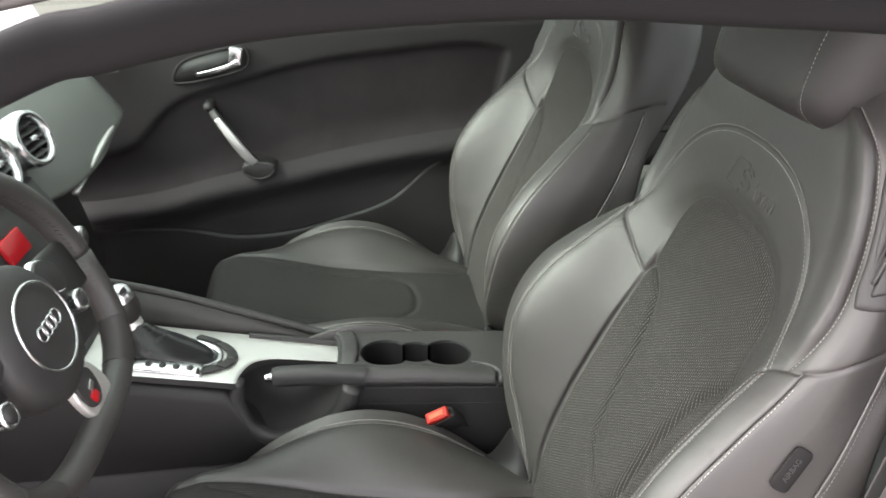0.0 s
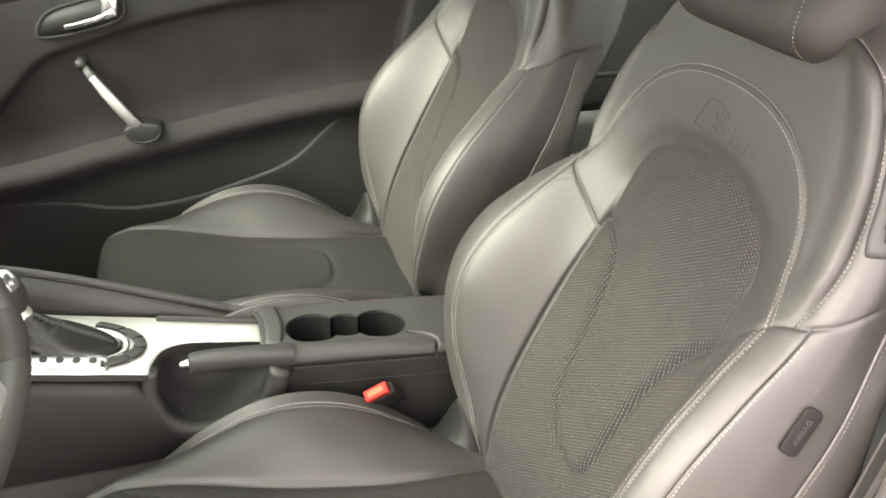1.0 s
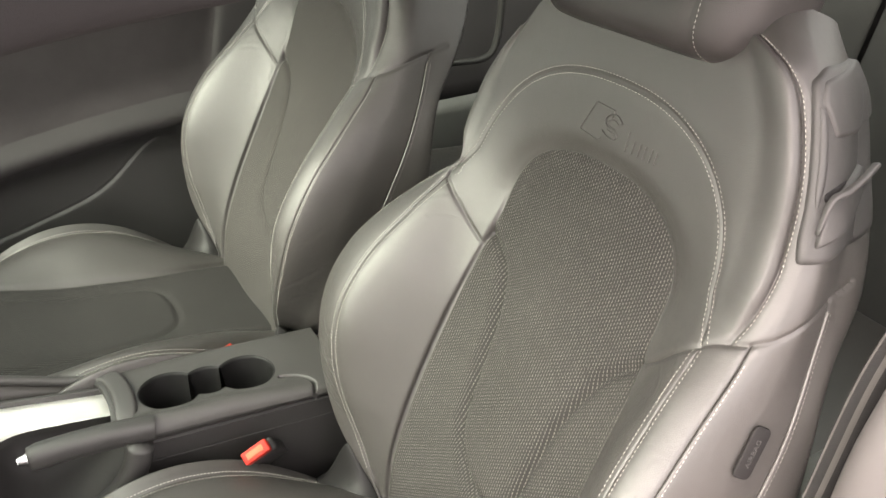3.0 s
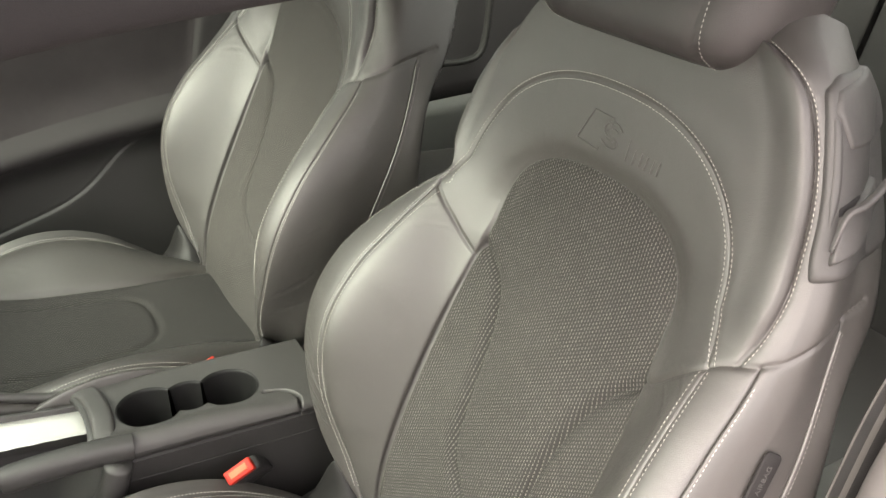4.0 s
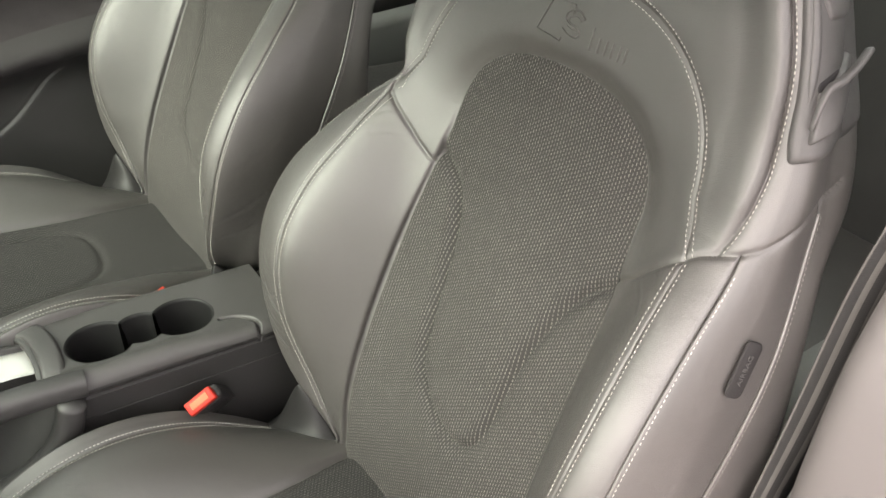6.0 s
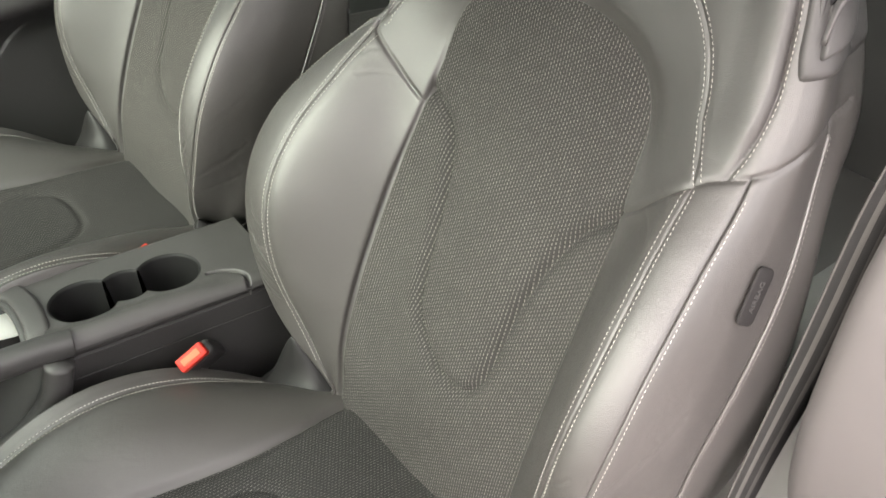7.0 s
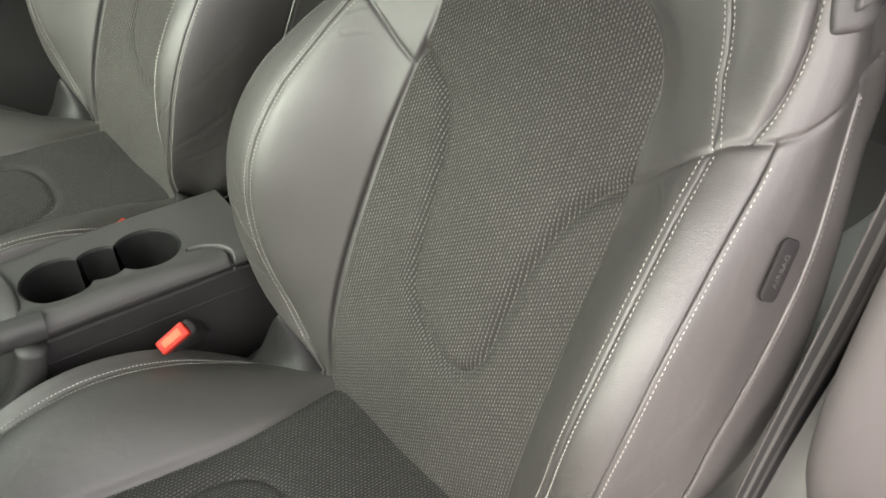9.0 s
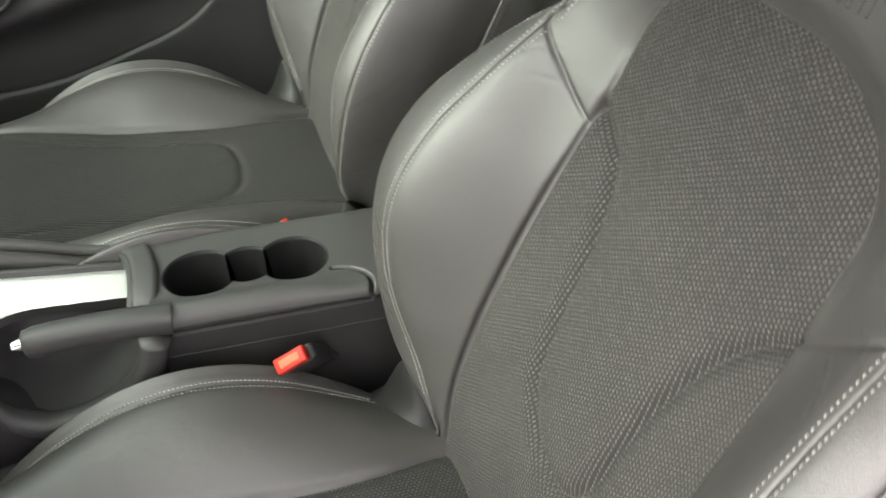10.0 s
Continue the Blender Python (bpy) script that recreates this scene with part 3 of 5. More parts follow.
def car_seat(m, out, label):
    """A sports seat; out is the side of the door (-1 or 1)."""
    LEVER_SIDE["out"] = out
    root = tagged(empty("car_seat", m), label, "car seat", "front seats")
    fine = np.array([-0.16, -0.11, -0.075, -0.05, -0.03, -0.015, 0, 0.015, 0.03, 0.05, 0.075, 0.11, 0.16])
    half = np.concatenate([np.linspace(0, 1, 125), np.linspace(1, 2, 64), 2 + fine, np.linspace(2, 3, 34), 3 + fine, np.linspace(3, 5, 44), 5 + fine * 0.6, np.linspace(5, 6, 12), np.linspace(6, 7, 6)])
    qs = np.unique(np.concatenate([-half, half]).round(5))
    vs = np.linspace(-0.045, 0.665, 480 if out < 0 else 340)
    hi = lambda q, v, p: v - smooth_table(SEAM_Q, SEAM_V, np.abs(q))
    lo = lambda q, v, p: -hi(q, v, p)
    cloth = lambda q, v, p: np.where(np.abs(q) < 2, cloth_field(p[:, 0] - seat_lean(v), v), -1.0)
    bare = lambda q, v, p: -cloth(q, v, p)
    yoke = lambda q, v, p: np.where(np.abs(q) < 3, yoke_field(p[:, 0] - seat_lean(v), v), -1.0)
    outer = lambda q, v, p: -yoke(q, v, p)
    span = lambda s, a, b: (lambda q, v, p: np.minimum(s * q - a, b - s * q))
    panels = [("cloth_insert", FABRIC, [cloth], "ribbed charcoal cloth with pale threads"), ("yoke", LEATHER, [bare, yoke, hi], "leather yoke with an embossed badge"), ("shoulder", LEATHER, [outer, hi, lambda q, v, p: side_q(v) - np.abs(q)], "")]
    for s in (-1, 1):
        panels += [("bolster", LEATHER, [bare, lo, span(s, 0, 2)], ""), ("bolster_edge", LEATHER, [lo, span(s, 2, 3)], ""), ("side_panel", LEATHER, [lo, span(s, 3, 5)], ""), ("shoulder_side", LEATHER, [hi, lambda q, v, p, s=s: np.minimum(s * q - side_q(v), 6 - s * q)], ""), ("side_back", LEATHER, [lo, span(s, 5, 6)], "")]
    panels += [("rear_panel", PLASTIC, [lambda q, v, p: np.abs(q) - 6], "")]
    surface_parts(back_surface, qs, vs, panels, root, to_seat)
    # seams of the seat back
    vl = np.linspace(0.03, 0.397, 120)
    one = np.ones_like(vl)
    for s in (-1, 1):
        for shift in (-0.0042, 0.0042):
            part("stitching", stitches(*seam_line(back_surface, 2 * s * one, vl, shift, to_seat)), THREAD, root)
        part("stitching", stitches(*seam_line(back_surface, 3 * s * one, vl * 1.02, SIDE_SHIFT * s, to_seat)), THREAD, root)
        vp = np.linspace(0.02, 0.458, 120)
        welt, welt_n = seam_line(back_surface, 5 * s * one, vp, 0.0, to_seat)
        part("piping", sweep(welt + welt_n * 0.0008, circle(0.0015, 8), up=(0, 1, 0)), PIPING_HIGHLIGHT, root, "leather piping with its highlight coloured in as grey")
        part("stitching", stitches(*seam_line(back_surface, 5 * s * one, vp, SIDE_SHIFT * s * 1.5, to_seat), r=0.00028), DIM_THREAD, root)
        vu = np.linspace(0.414, 0.634, 100)
        part("stitching", stitches(*seam_line(back_surface, s * side_q(vu), vu, SIDE_SHIFT * s, to_seat), r=0.0003), THREAD, root)
    ang = np.linspace(-1, 1, 160) * (np.pi / 2)
    vy = 0.40 + 0.162 * np.abs(np.cos(ang)) ** (2 / 2.4)
    uu = yoke_width(vy) * np.sign(np.sin(ang)) * np.abs(np.sin(ang)) ** (2 / 2.4)
    qy = u_to_q(uu, vy)
    for shift in (-0.0036, 0.0036):
        part("stitching", stitches(*seam_line(back_surface, qy, vy, shift, to_seat)), THREAD, root)
    # cushion
    chalf = np.concatenate([np.linspace(0, 1, 60), 1 + fine * 0.5, np.linspace(1, 2, 30), 2 + fine, np.linspace(2, 4, 30)])
    cq = np.unique(np.concatenate([-chalf, chalf]).round(5))
    cfs = np.linspace(-0.06, 0.51, 190)
    cp = [("cushion_cloth", SHADED_CLOTH, [span(1, -1, 1)], "ribbed charcoal cloth with pale threads")]
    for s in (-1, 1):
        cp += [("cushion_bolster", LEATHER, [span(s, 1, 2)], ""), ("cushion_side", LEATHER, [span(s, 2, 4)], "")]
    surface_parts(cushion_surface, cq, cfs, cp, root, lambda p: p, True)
    fl = np.linspace(0.02, 0.46, 120)
    for s in (-1, 1):
        for shift in (-0.0044, 0.0044):
            part("stitching", stitches(*seam_line(cushion_surface, 2 * s * np.ones(120), fl, shift, lambda p: p), r=0.00040), THREAD, root)
    part("cushion_base", block(0.50, 0.42, 0.12, 0.02, pose(-0.22, 0, -0.17)), PLASTIC, root)
    for s in (-1, 1):
        part("seat_rail", block(0.60, 0.035, 0.03, 0.004, pose(-0.22, s * 0.19, -0.245)), PLASTIC, root)
        part("hinge_cover", hinge_cover(s), HINGE, root, "black moulded hinge cover")
    headrest(root)
    release_lever(root, out)
    airbag_tag(root, out)
    badge(root)
    return root


def hinge_cover(s):
    """A three sided moulded horn between backrest and cushion, with a ridge down its front."""
    tip = np.array((-0.004, 0.196, 0.046))
    base = np.array([(-0.036, 0.220, -0.026), (-0.029, 0.182, -0.016), (-0.004, 0.156, -0.008), (0.030, 0.160, -0.02), (0.030, 0.226, -0.03)])
    ring = spline(np.vstack([base, base]), 81)[8:48]
    rows = []
    for k in np.linspace(0, 1, 18):
        flare = (1 - k) ** 0.75 * (1 + 0.35 * (1 - k) ** 6)
        row = tip + (ring - tip) * np.array((flare, flare, 1 - k)) + np.array((0.004, 0.0, 0.0)) * math.sin(math.pi * k)
        rows.append(row * np.array((1, s, 1)))
    low = [r * np.array((1, 1, 0)) + np.array((0, 0, -0.09)) for r in rows[:1]]
    return loft(low + rows)


def u_to_q(u, v):
    """The q at which the seat back's front has this u."""
    grid = np.linspace(0, 3, 241)
    out = []
    for uu, vv in zip(u, v):
        gu, _ = back_raw(grid, np.full(241, vv))
        out.append(np.sign(uu) * np.interp(abs(uu), np.maximum.accumulate(gu), grid))
    return np.array(out)


def headrest(root):
    """Padded headrest: a centre panel, two cheeks sewn on, and two posts."""
    stations = ((0.600, 0.080, 0.040, -0.030), (0.603, 0.104, 0.062, -0.046), (0.620, 0.122, 0.074, -0.056), (0.66, 0.130, 0.080, -0.058), (0.72, 0.131, 0.080, -0.054), (0.78, 0.120, 0.070, -0.046), (0.808, 0.098, 0.048, -0.03), (0.816, 0.06, 0.02, -0.01))
    rr = []
    ang = np.linspace(0, 2 * np.pi, 96, endpoint=False)
    for v, hw, wf, wb in stations:
        c, s = np.cos(ang), np.sin(ang)
        x = hw * np.sign(c) * np.abs(c) ** 0.6
        z = (wf + wb) / 2 + (wf - wb) / 2 * np.sign(s) * np.abs(s) ** 0.6
        rr.append(np.stack([x, np.full(96, v), z], 1))
    rr = np.array(rr)
    dense = np.stack([spline(rr[:, k], 60) for k in range(96)], 1)
    seam = np.exp(-(((np.abs(dense[..., 0]) - 0.088) / 0.003) ** 2)) * 0.0025
    mid = np.stack([np.zeros(60), dense[:, :, 1].mean(1), np.full(60, 0.01)], 1)[:, None, :]
    away = dense - mid
    away /= np.linalg.norm(away, axis=2)[..., None]
    dense = dense - away * seam[..., None]
    v, f = loft(dense)
    v2 = to_seat(v)
    tris = np.array([t for q in f[:-2] for t in ((q[0], q[1], q[2]), (q[0], q[2], q[3]))])
    pad = part("headrest", (to_seat(loft(dense[[0, 1]])[0]), loft(dense[[0, 1]])[1]), DARK_LEATHER, root, "padded black leather headrest")
    for name, field in (("centre_panel", 0.088 - np.abs(v[:, 0])), ("cheek", v[:, 0] - 0.088), ("cheek", -0.088 - v[:, 0])):
        cv, cf, _ = clip_mesh(v2, tris, [field])
        part(name, (cv, cf), DARK_LEATHER, pad)
    for s in (-1, 1):
        line, nrm = [], []
        for i in range(2, 58):
            ring = dense[i]
            k = np.argmin(np.abs(ring[:, 0] - s * 0.0925) + (ring[:, 2] < 0.02) * 9)
            line.append(ring[k])
            nrm.append(away[i, k])
        line, nrm = np.array(line), np.array(nrm)
        line = spline(line[::5], 60)
        line[:, 0] = s * 0.0925
        nr = spline(nrm[::5], 60)
        part("stitching", stitches(to_seat(line + nr * 0.0006), to_seat(nr)), THREAD, pad)
        part("post", sweep(to_seat(np.array([(s * 0.055, 0.56, -0.015), (s * 0.055, 0.60, -0.01), (s * 0.055, 0.64, -0.005)])), circle(0.006, 12), up=(0, 1, 0)), CHROME, pad)


def surface_patch(surface, to_root, q0, q1, v0, v1, field, lift, rim):
    """A shaped pad that stands off the surface and rolls down into it at its rim."""
    qq, vv = np.meshgrid(np.linspace(q0, q1, 130), np.linspace(v0, v1, 150))
    q, v = qq.ravel(), vv.ravel()
    p, n = surface(q, v)
    f = field(q, v, p)
    h = np.clip(f / rim, 0, 1)
    p = p + n * (lift * np.sqrt(np.clip(1 - (1 - h) ** 2, 0, 1)) - 0.001)[:, None]
    i = np.arange(130 * 150).reshape(150, 130)
    a, b, c, d = i[:-1, :-1].ravel(), i[:-1, 1:].ravel(), i[1:, 1:].ravel(), i[1:, :-1].ravel()
    tris = np.vstack([np.stack([a, b, c], 1), np.stack([a, c, d], 1)])
    cv, cf, _ = clip_mesh(to_root(p), tris, [f])
    return cv, cf


def polygon_field(x, y, corners):
    """How far points lie inside a convex outline given clockwise or not."""
    c = np.asarray(corners, float)
    middle = c.mean(0)
    out = np.full(len(x), 9.0)
    for (ax, ay), (bx, by) in zip(c, np.roll(c, -1, axis=0)):
        nx, ny = ay - by, bx - ax
        k = 1 / math.hypot(nx, ny)
        sign = 1 if (middle[0] - ax) * nx + (middle[1] - ay) * ny > 0 else -1
        d = sign * k * ((x - ax) * nx + (y - ay) * ny)
        out = -0.0012 * np.log(np.exp(-np.clip(out, -0.3, 0.3) / 0.0012) + np.exp(-np.clip(d, -0.3, 0.3) / 0.0012))
    return out


def release_lever(root, out):
    """Moulded backrest release on the door side of the shoulder: housing, raised top and paddle."""
    s = out

    def outline(corners):
        c = [(q * 0.05, v) for q, v in corners]
        return lambda q, v, p: polygon_field(np.abs(q) * 0.05, v, c)

    lo, hi = (3.02, 6.0) if s > 0 else (-6.0, -3.02)
    raised = lambda f, lift, rim: surface_patch(back_surface, to_seat, lo, hi, 0.470, 0.664, f, lift, rim)
    base = part("lever_housing", raised(outline([(3.25, 0.612), (3.14, 0.57), (3.17, 0.500), (3.32, 0.482), (3.62, 0.475), (4.4, 0.488), (5.2, 0.507), (5.95, 0.515), (5.95, 0.645), (4.8, 0.643), (3.6, 0.626)]), 0.0050, 0.007), HARD_PLASTIC, root, "charcoal plastic backrest release housing")
    part("lever_cover", raised(outline([(3.34, 0.598), (3.40, 0.613), (4.6, 0.640), (5.9, 0.645), (5.9, 0.598), (5.0, 0.590), (3.78, 0.571)]), 0.0072, 0.0045), HARD_PLASTIC, base)
    part("side_frame", raised(outline([(3.30, 0.600), (3.52, 0.594), (3.46, 0.545), (3.46, 0.508), (3.55, 0.495), (3.34, 0.497), (3.24, 0.545)]), 0.0062, 0.0035), HARD_PLASTIC, base)
    paddle = part("lever_pad", raised(outline([(3.46, 0.536), (4.40, 0.559), (5.2, 0.568), (5.9, 0.556), (5.0, 0.533), (4.2, 0.515), (3.60, 0.499), (3.50, 0.503)]), 0.0092, 0.004), HARD_PLASTIC, base)
    part("lever_gap", raised(outline([(3.42, 0.541), (4.40, 0.5645), (4.9, 0.570), (4.9, 0.564), (4.40, 0.558), (3.46, 0.533)]), 0.0064, 0.002), RUBBER, base)
    qc = s * np.array([3.44, 3.50, 3.75, 4.0, 4.2, 4.45])
    vc = np.array([0.512, 0.5365, 0.5435, 0.551, 0.557, 0.5645])
    p, n = back_surface(qc, vc)
    bar = [p[k] + n[k] * h for k, h in enumerate((0.008, 0.0105, 0.0125, 0.015, 0.0175, 0.021))]
    part("lever", sweep(to_seat(spline(bar, 30)), rounded_ring(0.0045, 0.0068, 0.002), scale=[0.5 + 0.5 * min(1, k / 8) for k in range(30)], up=to_seat(n[2:3])[0]), HARD_PLASTIC, paddle, "charcoal plastic release lever")


def text_mesh(text, size, depth):
    """Letters of the built-in font as one mesh."""
    cu = bpy.data.curves.new("letters", "FONT")
    cu.body, cu.size, cu.extrude = text, size, depth
    cu.align_x, cu.align_y = "CENTER", "CENTER"
    ob = new("letters", cu)
    dg = bpy.context.evaluated_depsgraph_get()
    me = bpy.data.meshes.new_from_object(ob.evaluated_get(dg))
    bpy.data.objects.remove(ob)
    return me


def basis(origin, x, y):
    x, y = Vector(x).normalized(), Vector(y).normalized()
    z = x.cross(y).normalized()
    y = z.cross(x)
    m = Matrix((x, y, z)).transposed().to_4x4()
    m.translation = Vector(origin)
    return m


def airbag_tag(root, out):
    """Small moulded tag with raised letters on the outer side of the backrest."""
    q, v, e = out * 4.22, 0.343, 1e-2
    p, n = back_surface([q], [v])
    a = to_seat(back_surface([q], [v + e])[0] - p)[0]
    c = to_seat(p)[0] + to_seat(n)[0] * 0.001
    nn = to_seat(n)[0]
    up = Vector(a).normalized()
    side = up.cross(Vector(nn))
    m = basis(c, up, -side if out < 0 else -side)
    tag = part("airbag_tag", extrude_outline(rounded_ring(0.044, 0.0185, 0.0055), 0.0030, m, 0.0012), TAG_BLACK, root, "small black moulded tag with raised letters")
    me = text_mesh("AIRBAG", 0.0069, 0.0003)
    me.transform(m @ Matrix.Translation((0, 0, 0.0032)))
    me.materials.append(HARD_PLASTIC)
    ob = new("letters", me)
    ob.parent = tag


def badge(root):
    """Shallow embossed badge in the leather yoke: a slanted open plate, a curled shape and plain bars, all as fine raised lines."""
    def ridge(points, r, n, closed=False):
        line = spline(points, n, closed)
        if closed:
            line = np.vstack([line, line[:1]])
        q = u_to_q(line[:, 0], line[:, 1])
        p, nn = back_surface(q, line[:, 1])
        return sweep(to_seat(p + nn * 0.0002), circle(r, 8), up=tuple(to_seat(nn.mean(0)[None])[0]))

    def corners(pts):
        """Keeps corners crisp in the spline."""
        out = []
        for a, b in zip(pts[:-1], pts[1:]):
            out += [tuple(np.array(a) + (np.array(b) - np.array(a)) * k) for k in (0.04, 0.5, 0.96)]
        return out

    plate = part("badge", ridge(corners([(-0.004, 0.529), (-0.005, 0.536), (0.0205, 0.537), (0.036, 0.5075), (0.008, 0.504), (0.006, 0.508)]), 0.00085, 60), LEATHER, root, "embossed badge of plain shapes")
    curl = [(-0.018, 0.5275), (-0.010, 0.5325), (0.001, 0.530), (0.004, 0.5235), (-0.002, 0.5195), (-0.011, 0.5185), (-0.014, 0.515), (-0.010, 0.511), (-0.001, 0.5115), (0.006, 0.515)]
    part("badge_curl", ridge(curl, 0.0010, 60), LEATHER, plate)
    part("badge_curl", ridge([(u * 0.62 - 0.0025, 0.522 + (v - 0.522) * 0.52) for u, v in curl], 0.0006, 50), LEATHER, plate)
    for u, h in ((-0.0290, 0.0185), (-0.0375, 0.0120), (-0.0455, 0.0120), (-0.0525, 0.0120), (-0.0605, 0.0120), (-0.0670, 0.0120)):
        part("badge_bar", ridge([(u + 0.001, 0.5065), (u, 0.5065 + h / 2), (u - 0.001, 0.5065 + h)], 0.0010, 12), LEATHER, plate)


DRIVER = pose(0.021, 0.02, 0.456, 0, 0, 3.5)
PASSENGER = pose(-0.010, 0.6435, 0.492, 0, 0, 3.2)
car_seat(DRIVER, -1, "black leather sports seat with ribbed cloth and pale double stitching")
car_seat(PASSENGER, 1, "black leather sports seat beside the passenger door")

# ---- cabin structure ----
tagged(part("ground", loft([[(x, y, 0.0) for x, y in ((-60, -60), (60, -60), (60, 60), (-60, 60))], [(x, y, -0.05) for x, y in ((-60, -60), (60, -60), (60, 60), (-60, 60))]]), worn(mat("concrete", (0.36, 0.32, 0.305), 0.9), 120, 0.5, 0.5), smooth=False), "grey concrete ground under the car", "ground", kind="structure")
tagged(part("floor", block(2.6, 1.5, 0.04, 0.005, pose(0.1, 0.33, 0.16)), CARPET), "black carpeted car floor", "floor", kind="structure")


def roof_height(x, y):
    return 1.215 + 0.03 * math.sin(math.pi * (y + 0.22) / 1.1) - 0.05 * abs((x - 0.10) / 0.7) ** 3


roof_y = np.linspace(-0.22, 0.88, 9)
tagged(part("ceiling", loft([[(x, y, roof_height(x, y)) for y in roof_y] + [(x, y, roof_height(x, y) + 0.02) for y in roof_y[::-1]] for x in np.linspace(-0.38, 0.60, 14)]), LINER), "grey cloth roof lining", "roof lining", kind="structure")
rail_line = [(-0.95, -0.40, 0.85), (-0.62, -0.33, 1.04), (-0.37, -0.28, 1.152), (-0.299, -0.27, 1.169), (-0.198, -0.27, 1.183), (-0.046, -0.27, 1.185), (0.077, -0.27, 1.174), (0.20, -0.28, 1.162), (0.45, -0.30, 1.13)]
rail = tagged(empty("roof_rail"), "dark door opening seal below a light grey roof edge", "roof rail", kind="structure")
part("door_seal", sweep(spline(rail_line, 60), rounded_ring(0.050, 0.036, 0.015), up=(0, 0, 1)), RUBBER, rail)
part("roof_edge", sweep(spline([(x - 0.02, y - 0.050, z + 0.040) for x, y, z in rail_line], 60), rounded_ring(0.045, 0.022, 0.008), up=(0, 0, 1)), PAINT, rail, "light grey painted roof edge")
# rear quarter behind the seats
tagged(part("wall_rear", block(0.05, 1.44, 1.0, 0.02, pose(1.25, 0.33, 0.66)), CARPET), "black trim behind the rear seats", "wall", kind="structure")
side_wall = tagged(empty("side_trim"), "grey moulded trim beside the rear seat", "side trim", kind="structure")
part("lower_trim", loft([[(x, 1.05 + 0.02 * math.sin(x * 9), 0.18), (x, 1.04, 0.50), (x, 1.015, 0.555), (x, 1.02, 0.585), (x, 1.16, 0.585), (x, 1.16, 0.18)] for x in np.linspace(0.40, 1.25, 18)]), SHELL_GREY, side_wall)
part("upper_trim", loft([[(x, 1.03, 0.5855), (x, 1.03, 0.62), (x, 1.09, 0.68), (x, 1.10, 0.98), (x, 1.16, 0.98), (x, 1.16, 0.5855)] for x in np.linspace(0.40, 1.25, 18)]), DOOR_SOFT, side_wall)
part("ledge", sweep(spline([(0.42, 1.020, 0.672), (0.56, 1.020, 0.667), (0.64, 1.020, 0.662), (0.675, 1.022, 0.672), (0.69, 1.024, 0.70), (0.70, 1.026, 0.75), (0.71, 1.03, 0.84)], 40), rounded_ring(0.016, 0.012, 0.005)), HARD_PLASTIC, side_wall, "moulded ledge")
near_wall = tagged(empty("side_trim"), "grey green moulded trim behind the door pillar", "side trim", kind="structure")
part("lower_trim", loft([[(x, -0.36, 0.18), (x, -0.36, 0.52), (x, -0.34, 0.60), (x, -0.36, 0.66), (x, -0.38, 0.98), (x, -0.46, 0.98), (x, -0.46, 0.18)] for x in np.linspace(0.40, 1.25, 18)]), SHELL_GREY, near_wall)
part("sill_cover", block(1.9, 0.10, 0.10, 0.02, pose(-0.15, -0.35, 0.24)), SHELL_GREY, near_wall)

part("arch_trim", loft([[(x, -0.37, 0.18), (x, -0.37, h - 0.02), (x, -0.33, h), (x, -0.20, h - 0.005), (x, -0.12, h - 0.03), (x, -0.085, h - 0.09), (x, -0.07, 0.18)] for x, h in ((0.335, 0.46), (0.345, 0.55), (0.37, 0.59), (0.42, 0.605), (0.60, 0.61), (0.80, 0.61))]), SHELL_GREY, near_wall)

# glazing that closes the cabin
screen_y = np.linspace(-0.36, 1.02, 9)
for nm, mesh_rows, lab in (("windscreen", [[(-0.38 - 0.92 * k, y, 1.195 - 0.20 * k - 0.03 * k * (1 - k) + 0.03 * math.sin(math.pi * (y + 0.36) / 1.38)) for y in screen_y] for k in np.linspace(0, 1, 8)], "green tinted windscreen"), ("side_window", [[(x, 1.115 - 0.23 * k, 0.945 + 0.26 * k) for x in np.linspace(-0.85, 1.2, 6)] for k in np.linspace(0, 1, 4)], "green tinted passenger window"), ("rear_window", [[(0.60 + 0.65 * k, y, 1.20 - 0.05 * k) for y in screen_y] for k in np.linspace(0, 1, 4)], "green tinted rear window"), ("quarter_window", [[(x, -0.40 + 0.17 * k, 0.98 + 0.21 * k) for x in np.linspace(0.5, 1.2, 4)] for k in np.linspace(0, 1, 3)], "green tinted rear quarter window")):
    arr = np.array(mesh_rows)
    inner_v, inner_f = loft(arr, wrap=False)
    tagged(part(nm, (inner_v, inner_f), {"windscreen": GLASS, "side_window": SIDE_GLASS}.get(nm, DARK_GLASS)), lab + " of the car", "car window", kind="structure")
tagged(part("wall_front", block(0.04, 1.5, 0.86, 0.01, pose(-1.33, 0.33, 0.58)), CARPET), "black bulkhead below the windscreen", "wall", kind="structure")

# pillar trim by the driver's seat
stations = []
for z in np.linspace(0.19, 1.19, 40):
    lean = 0.0 if z < 0.76 else 1.1 * (z - 0.76) ** 1.5
    base = float(smooth_table([0.19, 0.40, 0.50, 0.56, 0.61, 0.65, 0.70, 0.76, 1.19], [0.318, 0.283, 0.247, 0.224, 0.216, 0.215, 0.221, 0.232, 0.232], z)) + lean
    ring = [(base + 0.012, -0.262), (base + 0.002, -0.270), (base, -0.282), (base + 0.006, -0.30), (base + 0.030, -0.36), (base + 0.055, -0.42), (base + 0.085, -0.46), (base + 0.30, -0.47), (base + 0.30, -0.34), (base + 0.12, -0.29), (base + 0.04, -0.264)]
    stations.append([(x, y, z) for x, y in spline(ring, 44, True)])
